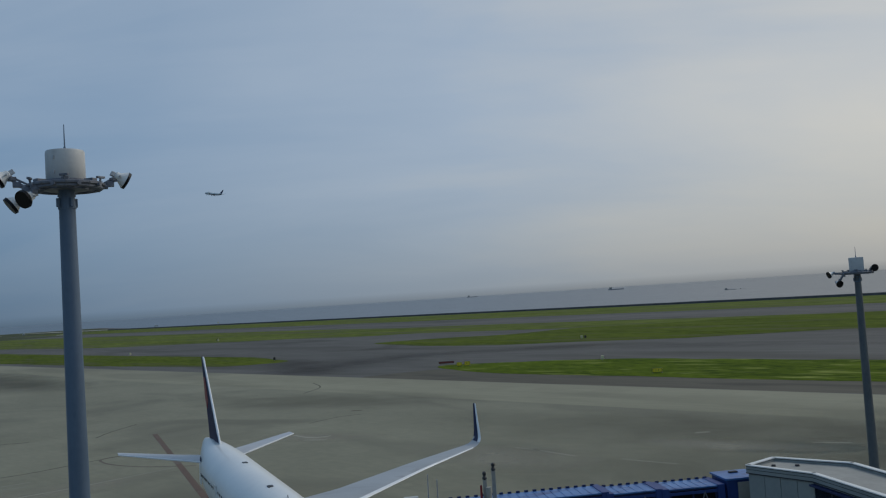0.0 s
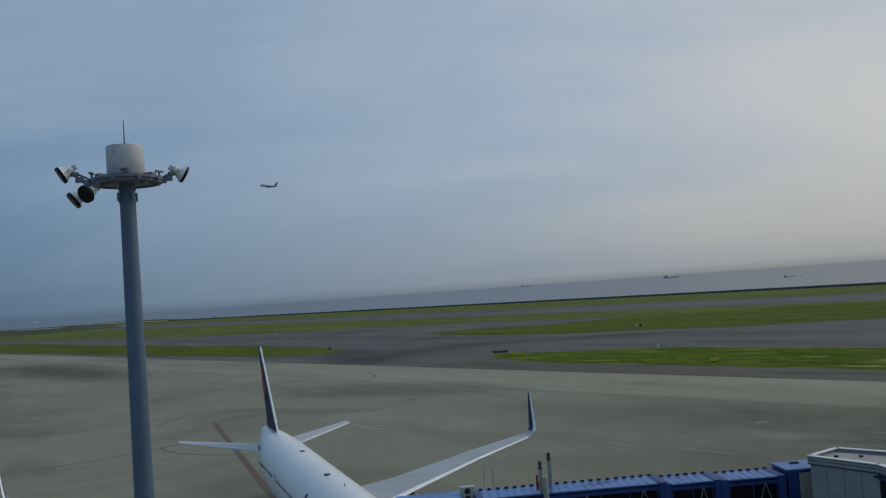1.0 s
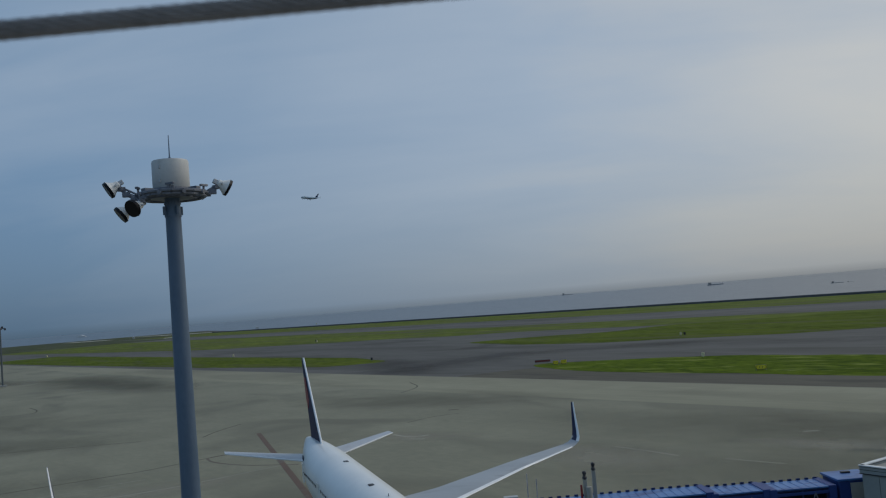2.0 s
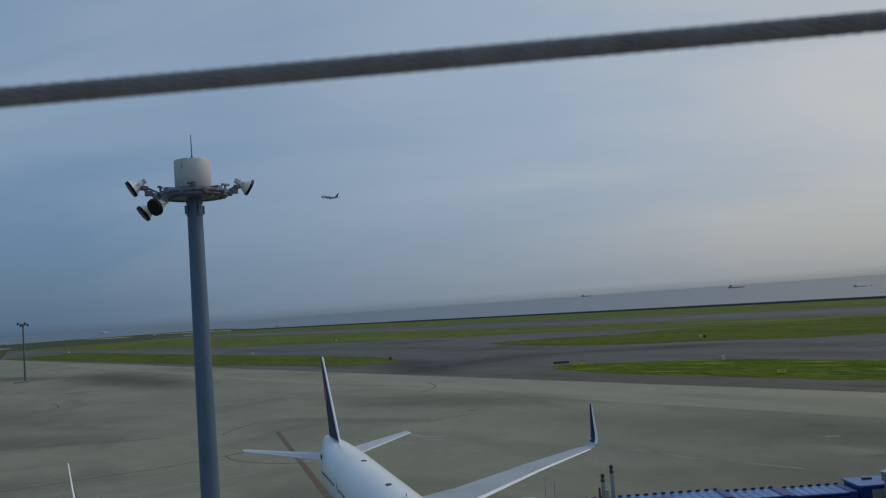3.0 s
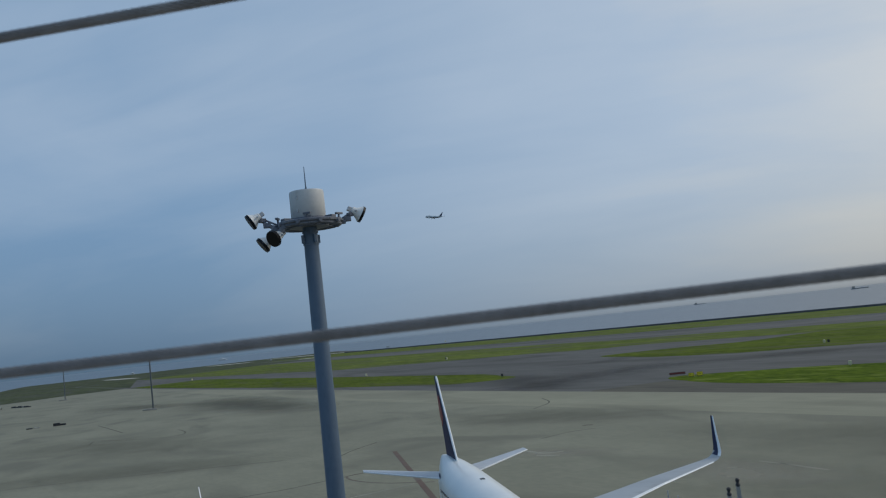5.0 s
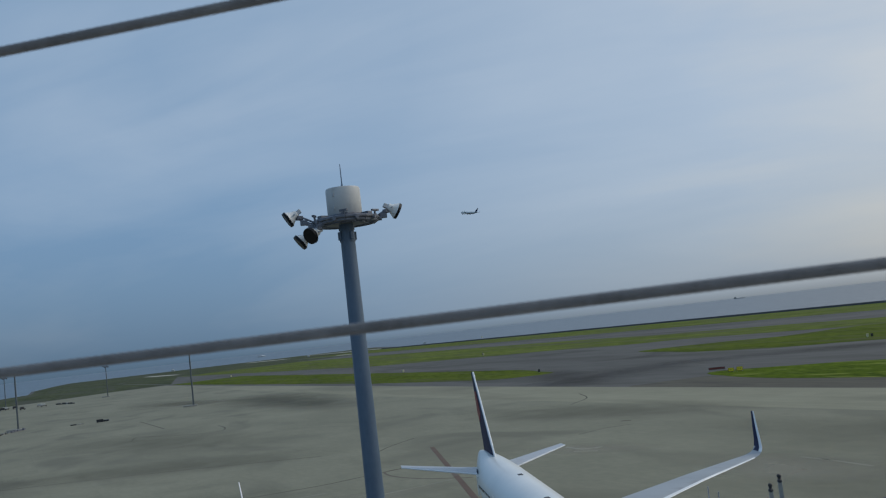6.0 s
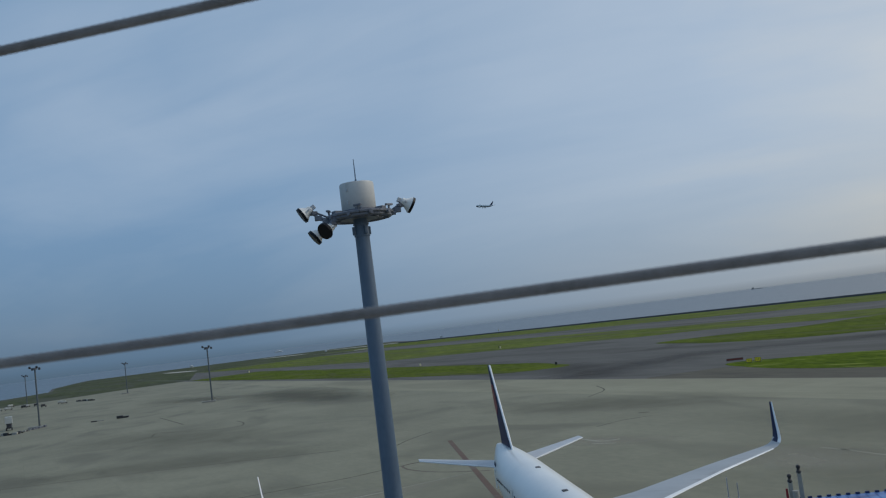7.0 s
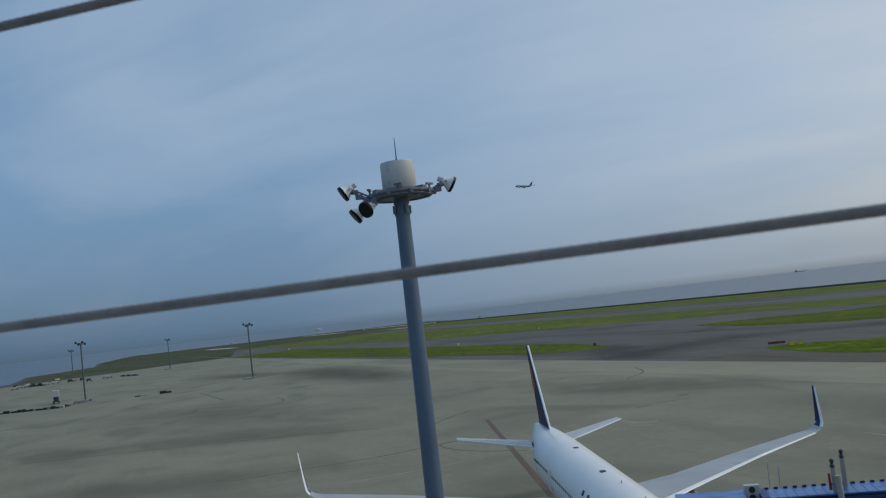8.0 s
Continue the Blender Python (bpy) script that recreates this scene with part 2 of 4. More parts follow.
BLUE = surface("blue_enamel", (0.004, 0.027, 0.140), (0.012, 0.050, 0.215), 0.5, size=2.5, grain=0.2,
               stain=((0.010, 0.036, 0.145), 1.4, 0.60))
BLUE_ROOF = surface("weathered_blue_roof", (0.020, 0.090, 0.29), (0.095, 0.245, 0.52), 0.42, size=1.3, grain=0.2, stain=((0.014, 0.050, 0.20), 0.8, 0.52), stretch=(0, 3.0))
# Distance haze over the ships is put into this pale hull colour.
HULL = surface("pale_hazed_hull", (0.32, 0.33, 0.35), (0.42, 0.43, 0.45), 0.7, size=8)
# Shade on the tunnel's sides and underside is put into this darker blue.
BLUE_DARK = surface("shaded_blue_panel", (0.003, 0.012, 0.060), (0.007, 0.022, 0.095), 0.5, size=2)
PALE = surface("white_panel", (0.36, 0.38, 0.37), (0.47, 0.49, 0.475), 0.5, size=3, grain=0.3, stain=((0.33, 0.34, 0.32), 2.0, 0.62))
ROOF = surface("grey_roof_sheet", (0.245, 0.245, 0.225), (0.36, 0.355, 0.325), 0.7, size=2.5, grain=0.3, stain=((0.22, 0.23, 0.22), 1.8, 0.6))
STEEL = surface("galvanised_steel", (0.36, 0.38, 0.40), (0.52, 0.54, 0.56), 0.5, 0.55, size=1.2, grain=0.15)
POLE = surface("pole_blue_grey", (0.068, 0.112, 0.172), (0.105, 0.158, 0.228), 0.5, size=2.5, grain=0.25, stretch=(0, 0.4))
POLE_GREY = surface("pole_dark_grey", (0.060, 0.075, 0.085), (0.110, 0.128, 0.138), 0.55, size=1.6, grain=0.2, stretch=(0, 0.4))
LAMPWHITE = surface("lamp_white", (0.62, 0.63, 0.62), (0.76, 0.77, 0.75), 0.45, size=1.0, grain=0.1)
DARK = surface("dark_rubber", (0.012, 0.013, 0.015), (0.035, 0.036, 0.04), 0.5, size=0.8)
GLASS = surface("dark_glass", (0.012, 0.018, 0.028), (0.025, 0.033, 0.045), 0.08, size=2)
TUNNEL_GLASS = surface("unlit_tunnel_glass", (0.003, 0.004, 0.007), (0.006, 0.008, 0.013), 0.25, size=2, spec=0.12)
ROPE = surface("steel_wire_rope", (0.175, 0.160, 0.150), (0.335, 0.310, 0.295), 0.55, 0.25, size=0.05, grain=0.004)
TAILGREY = surface("tailplane_grey", (0.40, 0.42, 0.45), (0.52, 0.54, 0.56), 0.4, size=2, grain=0.2)
YELLOW = surface("sign_yellow", (0.78, 0.60, 0.02), (0.90, 0.72, 0.05), 0.5, size=1)
ORANGE = surface("faded_orange_line", (0.088, 0.050, 0.031), (0.128, 0.074, 0.046), 0.7, size=3, grain=0.3, stain=((0.125, 0.10, 0.074), 2.0, 0.54))
BROWN = surface("worn_brown_line", (0.095, 0.074, 0.050), (0.130, 0.104, 0.072), 0.75, size=3, grain=0.3, stain=((0.15, 0.135, 0.10), 2.0, 0.56))
LENS = surface("lamp_lens_black", (0.004, 0.004, 0.006), (0.010, 0.011, 0.014), 0.35, size=0.5, spec=0.2)
DRUM = surface("weathered_drum", (0.44, 0.45, 0.45), (0.56, 0.57, 0.56), 0.5, size=0.9, grain=0.1, stain=((0.40, 0.40, 0.38), 0.5, 0.6))
CLADDING = surface("pale_grey_cladding", (0.225, 0.25, 0.245), (0.30, 0.325, 0.315), 0.5, size=3, grain=0.3, stain=((0.21, 0.22, 0.205), 1.4, 0.60))
SHOULDER = surface("weathered_shoulder", (0.084, 0.077, 0.060), (0.132, 0.122, 0.096), 0.85, size=14, grain=2.0, bump=0.01,
                   stain=((0.070, 0.066, 0.054), 9.0, 0.52), stretch=(132.4, 5.0), spec=0.12, mottle=0.9)
# Leading-edge paint kept pale to carry the sky light that falls there.
SLAT = surface("skylit_slat_white", (0.72, 0.74, 0.76), (0.82, 0.84, 0.85), 0.3, size=2, grain=0.2)
FRAME = surface("dark_galvanised", (0.075, 0.085, 0.110), (0.200, 0.215, 0.250), 0.5, 0.2, size=0.6, grain=0.08)
DULLRED = surface("dull_red_board", (0.15, 0.035, 0.025), (0.22, 0.055, 0.04), 0.6, size=1)
TYRE = surface("tyre_mark", (0.085, 0.081, 0.062), (0.12, 0.115, 0.086), 0.8, size=4, spec=0.1)
CHALK = surface("worn_white_paint", (0.20, 0.196, 0.155), (0.285, 0.275, 0.22), 0.75, size=3, grain=0.4)


# ---- builders ----
def part(name, bm, material, parent=None, label=""):
    me = bpy.data.meshes.new(name)
    bmesh.ops.recalc_face_normals(bm, faces=bm.faces)
    bm.to_mesh(me)
    bm.free()
    me.materials.append(material)
    ob = new(name, me)
    ob.parent = parent
    return tagged(ob, label)


def smooth(ob, angle=35.0):
    ob.data.shade_smooth()
    ob.data.set_sharp_from_angle(angle=radians(angle))
    return ob


def thing(name, m, label, category, group=""):
    ob = new(name)
    ob.matrix_basis = m
    return tagged(ob, label, category, group)


def box(bm, c, s, turn=None, bevel=0.0):
    m = Matrix.Translation(c) @ (turn or Matrix()) @ Matrix.Diagonal((*s, 1))
    made = bmesh.ops.create_cube(bm, size=1.0, matrix=m)
    if bevel:
        edges = {e for v in made["verts"] for e in v.link_edges}
        bmesh.ops.bevel(bm, geom=list(edges), offset=bevel, segments=2, affect="EDGES", profile=0.6)
    return bm


def rod(bm, a, b, r0, r1=None, n=10):
    a, b = Vector(a), Vector(b)
    way = b - a
    m = Matrix.Translation((a + b) / 2) @ way.to_track_quat("Z", "Y").to_matrix().to_4x4()
    bmesh.ops.create_cone(bm, cap_ends=True, segments=n, radius1=r0, radius2=r0 if r1 is None else r1, depth=way.length, matrix=m)
    return bm


def loft(bm, rings, caps=True, closed=True):
    rows = [[bm.verts.new(p) for p in ring] for ring in rings]
    n = len(rows[0])
    for a, b in zip(rows, rows[1:]):
        for i in range(n if closed else n - 1):
            j = (i + 1) % n
            bm.faces.new((a[i], a[j], b[j], b[i]))
    if caps:
        bm.faces.new(rows[0])
        bm.faces.new(rows[-1])
    return bm


def prism(points, z0, z1):
    bm = bmesh.new()
    return loft(bm, [[(x, y, z0) for x, y in points], [(x, y, z1) for x, y in points]])


def plan(u, off):
    """A place by metres along the runway's line and metres out from the terminal."""
    return (-0.675 * u + 0.738 * off, 0.738 * u + 0.675 * off)


def rounded(points, r=12.0, steps=5):
    """The outline with its corners rounded."""
    out, n = [], len(points)
    for i in range(n):
        p, q, s = (Vector(points[(i + k) % n]) for k in (-1, 0, 1))
        a, b = p - q, s - q
        d = min(r, a.length / 2.2, b.length / 2.2)
        a, b = q + a.normalized() * d, q + b.normalized() * d
        for k in range(steps + 1):
            t = k / steps
            w = a.lerp(q, t).lerp(q.lerp(b, t), t)
            out.append((w.x, w.y))
    # a slightly ragged edge
    ragged = []
    for (ax, ay), (bx, by) in zip(out, out[1:] + out[:1]):
        cuts = max(1, min(200, int(math.hypot(bx - ax, by - ay) / 3.5)))
        for k in range(cuts):
            x, y = ax + (bx - ax) * k / cuts, ay + (by - ay) * k / cuts
            ragged.append((x + 1.3 * noise.noise((x * 0.06, y * 0.06, 1.0)), y + 1.6 * noise.noise((x * 0.06, y * 0.06, 7.0)) + 1.5 * noise.noise((x * 0.27, y * 0.27, 4.0))))
    return ragged


def sheet(name, points, z0, z1, material, label, category="ground", kind="structure"):
    return tagged(part(name, prism(points, z0, z1), material), label, category, kind=kind)


def curve_points(points, steps=10):
    """A smooth way through the given places."""
    ps = [Vector((*p, 0)) if len(p) == 2 else Vector(p) for p in points]
    ps = [2 * ps[0] - ps[1]] + ps + [2 * ps[-1] - ps[-2]]
    out = []
    for i in range(1, len(ps) - 2):
        for k in range(steps):
            t = k / steps
            a, b, c, d = ps[i - 1:i + 3]
            out.append(0.5 * ((2 * b) + (c - a) * t + (2 * a - 5 * b + 4 * c - d) * t * t + (3 * b - a - 3 * c + d) * t ** 3))
    return out + [ps[-2]]


def marking(name, points, width, z, material, label):
    way = curve_points(points)
    bm = bmesh.new()
    rings = []
    for i, p in enumerate(way):
        d = (way[min(i + 1, len(way) - 1)] - way[max(i - 1, 0)]).normalized()
        s = Vector((-d.y, d.x, 0)) * width / 2
        rings.append([p + s + Vector((0, 0, z)), p - s + Vector((0, 0, z)), p - s + Vector((0, 0, z - 0.008)), p + s + Vector((0, 0, z - 0.008))])
    loft(bm, rings)
    return tagged(part(name, bm, material), label, "ground marking", "painted and worn lines on the apron", "structure")


# ---- ground and water ----
def sea_level(r):
    return -2.5 + 23.0 * max(0.0, (r - 2200.0) / 2750.0) ** 1.6


def build_sea():
    bm = bmesh.new()
    rings = []
    for r in (0.5, 60, 300, 700, 1200, 1800, 2400, 2900, 3400, 3800, 4200, 4500, 4750, 4960):
        rings.append([(r * math.cos(radians(a)), r * math.sin(radians(a)), sea_level(r)) for a in range(0, 360, 3)])
    loft(bm, rings, caps=False)
    bm.faces.new([v for v in bm.verts][:120])
    return tagged(part("water", bm, SEA), "grey-blue open sea with small waves", "sea", kind="structure")


smooth(build_sea(), 80)
LAND = [plan(-900, 773), plan(900, 773), plan(1900, 830), (-1560, 3850), (-2520, 3640), (-1990, 2540), (-1610, 1970), (-1245, 1455), (-1000, 1160), (-946, 1035), (-930, 950), (-725, 722),
        (-690, 560), (-700, 100), (-700, -500), (700, -500), (1100, -300)]
sheet("ground", LAND, -6.0, 0.0, ASPHALT, "dark asphalt taxiways and runway on flat reclaimed land")
APRON = [plan(-420, 156), plan(985, 158), (-585, 800), (-605, 715), (-640, 640), (-665, 470), (-660, 60), (-640, -440), (300, -440)]
sheet("apron", APRON, -0.5, 0.02, CONCRETE, "wide weathered grey concrete aircraft apron with stains")
sheet("apron_edge_strip", [plan(-420, 132), plan(300, 128), plan(640, 140), plan(640, 155.9), plan(-420, 155.9)], -0.45, 0.024, CONCRETE_PALE, "paler newer concrete strip along the apron edge")
sheet("taxiway_shoulder", rounded([plan(212, 156.2), plan(204, 182), plan(-420, 182), plan(-420, 156.2)], 6), -0.4, 0.014, SHOULDER, "brownish weathered asphalt shoulder between apron and grass")
sheet("grass_verge", rounded([plan(219, 190), plan(180, 174), plan(-700, 174), plan(-700, 217), plan(170, 217)], 14), -0.4, 0.05, GRASS,
      "long mown green grass strip beside the apron", "grass", "stuff")
sheet("grass_verge", rounded([plan(306, 198), plan(318, 176), plan(420, 167), plan(980, 162), plan(980, 236), plan(640, 222), plan(360, 213)], 12), -0.4, 0.05, GRASS_MID,
      "mown green grass island beside the taxiway", "grass", "stuff")
sheet("grass_field", rounded([(-42, 478), (-12, 414), (24, 378), (50, 370), (90, 345), (148, 338), plan(-700, 330), plan(-700, 470), (206, 473), (123, 490),
                              (64, 500), (30, 472), (2, 484)], 12), -0.4, 0.05, GRASS_MID, "green grass field between taxiway and runway", "grass", "stuff")
sheet("grass_field", rounded([plan(410, 441), plan(455, 361), plan(484, 348), plan(542, 341), plan(584, 321), plan(705, 280), plan(1500, 262), plan(1500, 470),
                              plan(700, 470)], 14), -0.4, 0.05, GRASS_DRY, "patchy dry green grass field beside the runway", "grass", "stuff")
sheet("grass_field", rounded([plan(600, 422), plan(536, 462), plan(300, 466), plan(-700, 468), plan(-700, 440), plan(262, 430), plan(313, 390), plan(430, 378), plan(484, 356)], 10), -0.4, 0.044, GRASS_DRY,
      "olive worn grass beside the runway", "grass", "stuff")
sheet("grass_field", [plan(-900, 588), plan(1900, 588), plan(1900, 770), plan(-900, 770)], -0.4, 0.05, GRASS_DRY,
      "rough green grass between runway and sea wall", "grass", "stuff")
sheet("grass_field", [(-1243, 1463), (-998, 1165), (-943, 1040), (-925, 955), (-730, 738), (-648, 645), (-612, 720), (-592, 802), plan(995, 160), plan(1500, 170), (-1290, 1890)], -0.4, 0.05, GRASS_FAR,
      "rough grass at the far end of the apron", "grass", "stuff")
sheet("grass_field", [plan(1000, 166), plan(1495, 172), (-1300, 1900), (-1248, 1468), (-1606, 1975), (-1985, 2545), (-2500, 3600), (-1600, 3780), plan(1905, 812), plan(1905, 570), plan(1510, 560), plan(1510, 262)], -0.38, 0.04, GRASS_FAR,
      "far grass on the reclaimed land, dulled by painted haze", "grass", "stuff")
sheet("perimeter_road", [plan(-900, 566), plan(1900, 566), plan(1900, 579), plan(-900, 579)], -0.3, 0.034, ROCK, "narrow dark perimeter road beside the runway", "road")
sheet("runway", [plan(-900, 478), plan(2600, 478), plan(2600, 544), plan(-900, 544)], -0.3, 0.03, ASPHALT, "dark asphalt runway with worn surface", "runway")


def build_sea_wall():
    bm = bmesh.new()
    ring = [(-5.0, -3.5), (-1.2, 1.9), (0.8, 2.1), (1.4, 1.9), (2.2, 0.0), (2.2, -3.5)]
    rows = []
    for i in range(0, 141):
        u = -900 + 20 * i
        x, y = plan(u, 775)
        h = 1 + 0.10 * noise.noise((u * 0.02, 3.0, 0.0))
        rows.append([(x - 0.738 * a * -1, y + 0.675 * a, b * h) for a, b in ring])
    loft(bm, rows)
    return tagged(part("sea_wall", bm, ROCK), "low dark stone sea wall along the shore", "sea wall", kind="structure")


build_sea_wall()
for a, b, w in (((-1256, 2317), (-1033, 2115), 60), ((-1200, 1757), (-968, 1514), 34), ((-719, 1703), (-668, 1650), 40), (plan(1905, 815), plan(2600, 818), 44), (plan(1500, 800), plan(1900, 806), 22)):
    d = Vector((b[0] - a[0], b[1] - a[1], 0))
    s = Vector((-d.y, d.x, 0)).normalized() * w / 2
    outline = [(a[0] + s.x * 0.4, a[1] + s.y * 0.4), (a[0] - s.x * 0.4, a[1] - s.y * 0.4), ((a[0] + b[0]) / 2 - s.x, (a[1] + b[1]) / 2 - s.y), (b[0] - s.x * 0.3, b[1] - s.y * 0.3),
               (b[0] + s.x * 0.3, b[1] + s.y * 0.3), ((a[0] + b[0]) / 2 + s.x, (a[1] + b[1]) / 2 + s.y)]
    sheet("gravel_strip", outline, -0.4, 0.09, SAND, "pale gravel strip at the edge of the grass", "gravel")

# lines and tyre marks
HEAD = radians(-67.5)
NOSE = Vector((-6.83, 52.47))
AXIS = Vector((math.cos(HEAD), math.sin(HEAD)))


def on_axis(d, side=0.0):
    p = NOSE - AXIS * d + Vector((-AXIS.y, AXIS.x)) * side
    return (p.x, p.y)


marking("lead_in_line", [on_axis(122), on_axis(80), on_axis(20)], 0.85, 0.034, ORANGE, "faded orange lead-in line on the apron")
marking("lead_in_line", [(-51, 142), (-53, 140), (-53, 138), (-50, 134), (-44, 130), (-36, 128)], 0.42, 0.030, BROWN, "thin faded curved guide line on the apron")
for pts, w in (([(-78, 117), (-65, 127), (-60, 131), (-56, 136), (-50, 143)], 0.36), ([(-64, 165), (-64, 172), (-62.5, 182)], 0.34),
               ([(-220, 315), (-195, 287), (-179, 269)], 0.5), ([(-167, 234), (-173, 246), (-160, 241), (-146, 238), (-142, 242), (-146, 251), (-154, 261)], 0.42),
               ([(-36, 224), (-34, 238), (-38, 253)], 0.4), ([(-20, 181), (-18, 181)], 1.0), ([(-26, 166), (-22, 172), (-17, 175)], 0.3),
               ([(-150, 150), (-110, 160), (-76, 165)], 0.35)):
    marking("tyre_mark", pts, w, 0.027, TYRE, "dark curved tyre mark on the concrete")
for pts, w in (([(-26.3, 151.5), (-22.9, 147.7), (-19.9, 148.3)], 0.6), ([(-24, 145.7), (-20.1, 144.3)], 0.45), ([(19.8, 112.3), (22.5, 109.6), (25.3, 107)], 0.3), ([(8, 125.7), (10.9, 122), (14.9, 116.1)], 0.3), ([(10, 123), (11, 122)], 0.5),
               ([(33, 128), (35, 128)], 0.7), ([(44, 115), (48, 113)], 0.35), ([(-68, 114), (-63, 117), (-56, 120)], 0.24),
               ([(-61.5, 119.7), (-56.5, 123.6)], 0.3), ([(-56.3, 110.9), (-48.6, 117.0), (-38.9, 127.5)], 0.3)):
    marking("paint_mark", pts, w, 0.030, CHALK, "worn pale paint line on the concrete")


def soft_stain(name, colour, strength):
    """A stain that fades out towards its rim and lets the concrete show through."""
    m = bpy.data.materials.new(name)
    m.use_nodes = True
    n, l = m.node_tree.nodes, m.node_tree.links
    b = n["Principled BSDF"]
    b.inputs["Base Color"].default_value, b.inputs["Roughness"].default_value = (*colour, 1), 0.8
    b.inputs["Specular IOR Level"].default_value = 0.12
    tc, mp, gr = n.new("ShaderNodeTexCoord"), n.new("ShaderNodeMapping"), n.new("ShaderNodeTexGradient")
    gr.gradient_type = "SPHERICAL"
    mp.inputs["Location"].default_value, mp.inputs["Scale"].default_value = (-1.0, -1.0, 0.0), (2.0, 2.0, 0.0)
    l.new(tc.outputs["Generated"], mp.inputs[0])
    l.new(mp.outputs[0], gr.inputs[0])
    nz = n.new("ShaderNodeTexNoise")
    nz.inputs["Scale"].default_value, nz.inputs["Detail"].default_value = 0.12, 7.0
    l.new(tc.outputs["Object"], nz.inputs["Vector"])
    mu = n.new("ShaderNodeMath")
    mu.operation = "MULTIPLY"
    l.new(gr.outputs["Fac"], mu.inputs[0])
    l.new(nz.outputs["Fac"], mu.inputs[1])
    rg = n.new("ShaderNodeMapRange")
    rg.inputs["From Min"].default_value, rg.inputs["From Max"].default_value, rg.inputs["To Max"].default_value = 0.03, 0.42, strength
    l.new(mu.outputs[0], rg.inputs["Value"])
    clear, mix = n.new("ShaderNodeBsdfTransparent"), n.new("ShaderNodeMixShader")
    l.new(rg.outputs[0], mix.inputs[0])
    l.new(clear.outputs[0], mix.inputs[1])
    l.new(b.outputs[0], mix.inputs[2])
    l.new(mix.outputs[0], n["Material Output"].inputs[0])
    return m


RUBBER = soft_stain("rubber_wear", (0.056, 0.055, 0.058), 0.20)
for cx, cy, rx, ry, turn in ((-46, 302, 34, 20, 62), (-26, 335, 42, 18, 48), (18, 345, 52, 17, -8), (78, 305, 66, 16, -42), (165, 215, 90, 15, -47), (-58, 345, 46, 14, 110), (-125, 440, 110, 14, 132),
                             (-300, 640, 190, 16, 132), (-20, 450, 70, 14, 70), (-40, 318, 70, 34, 55)):
    rim = [(rx * math.cos(k * math.pi / 16), ry * math.sin(k * math.pi / 16)) for k in range(32)]
    worn = tagged(part("taxi_track", prism(rim, -0.02, 0.012), RUBBER), "dark rubber-worn taxi track on the asphalt", "tyre wear", "worn tracks on the taxiways", "structure")
    worn.matrix_basis = pose(cx, cy, 0.0005 * (cx % 7), 0, 0, turn)
# Apron stains; the right-hand ellipses also put lens falloff into the colour.
STAIN = soft_stain("stain_falloff_mix", (0.075, 0.072, 0.055), 0.21)
for cx, cy, rx, ry, turn in ((28, 100, 46, 20, -22), (30, 136, 62, 17, -38), (-190, 372, 105, 30, -48), (-150, 322, 60, 22, -50), (-92, 116, 36, 14, 20), (-285, 430, 70, 22, -40), (-150, 222, 70, 24, -30),
                             (-120, 165, 60, 16, 8), (-30, 205, 50, 18, -30), (74, 112, 46, 24, -42), (98, 98, 44, 22, -46), (58, 92, 34, 16, -30), (56, 104, 82, 40, -42), (84, 84, 60, 34, -42)):
    rim = [(rx * math.cos(k * math.pi / 16), ry * math.sin(k * math.pi / 16)) for k in range(32)]
    spot = tagged(part("stain_and_falloff", prism(rim, -0.02, 0.0255), STAIN), "large dark stain on the concrete, some painted light falloff", "stain", "stains on the apron", "structure")
    spot.matrix_basis = pose(cx, cy, 0, 0, 0, turn)

PATCH = soft_stain("old_asphalt_patch", (0.072, 0.070, 0.060), 0.24)
for cx, cy, rx, ry, turn in ((-192, 376, 88, 24, -50), (-145, 318, 48, 18, -52), (-262, 420, 40, 16, -40)):
    rim = [(rx * math.cos(k * math.pi / 16), ry * math.sin(k * math.pi / 16)) for k in range(32)]
    spot = tagged(part("dark_patch", prism(rim, -0.02, 0.0275), PATCH), "broad dark worn patch on the concrete", "stain", "stains on the apron", "structure")
    spot.matrix_basis = pose(cx, cy, 0, 0, 0, turn)
SCRAPED = soft_stain("scraped_pale_concrete", (0.36, 0.34, 0.27), 0.50)
for cx, cy, rx, ry, turn in ((6, 119, 17, 10, -45), (-22, 148, 14, 6, -20), (-56, 112, 26, 7, 30), (34, 117, 16, 5, -35)):
    rim = [(rx * math.cos(k * math.pi / 16), ry * math.sin(k * math.pi / 16)) for k in range(32)]
    spot = tagged(part("scraped_patch", prism(rim, -0.02, 0.0285), SCRAPED), "paler scraped patch on the concrete", "stain", "stains on the apron", "structure")
    spot.matrix_basis = pose(cx, cy, 0, 0, 0, turn)


# ---- aircraft ----
def ring_at(x, zc, w, h, n=28):
    return [(x, w * math.cos(2 * math.pi * i / n), zc + h * math.sin(2 * math.pi * i / n)) for i in range(n)]


def foil(le, chord, thick, axis="z", n=7):
    """A section from its leading edge; chord runs aft; the thickness along z or y."""
    le = Vector(le)
    up, down = [], []
    for i in range(n):
        t = i / (n - 1)
        th = thick * (1.6 * math.sqrt(t) * (1 - t) + 0.03) * chord
        up.append((t, th))
        down.append((t, -th * 0.75))
    pts = []
    for t, th in up + down[::-1][1:-1]:
        pts.append(le + (Vector((-t * chord, 0, th)) if axis == "z" else Vector((-t * chord, th, 0))))
    return pts


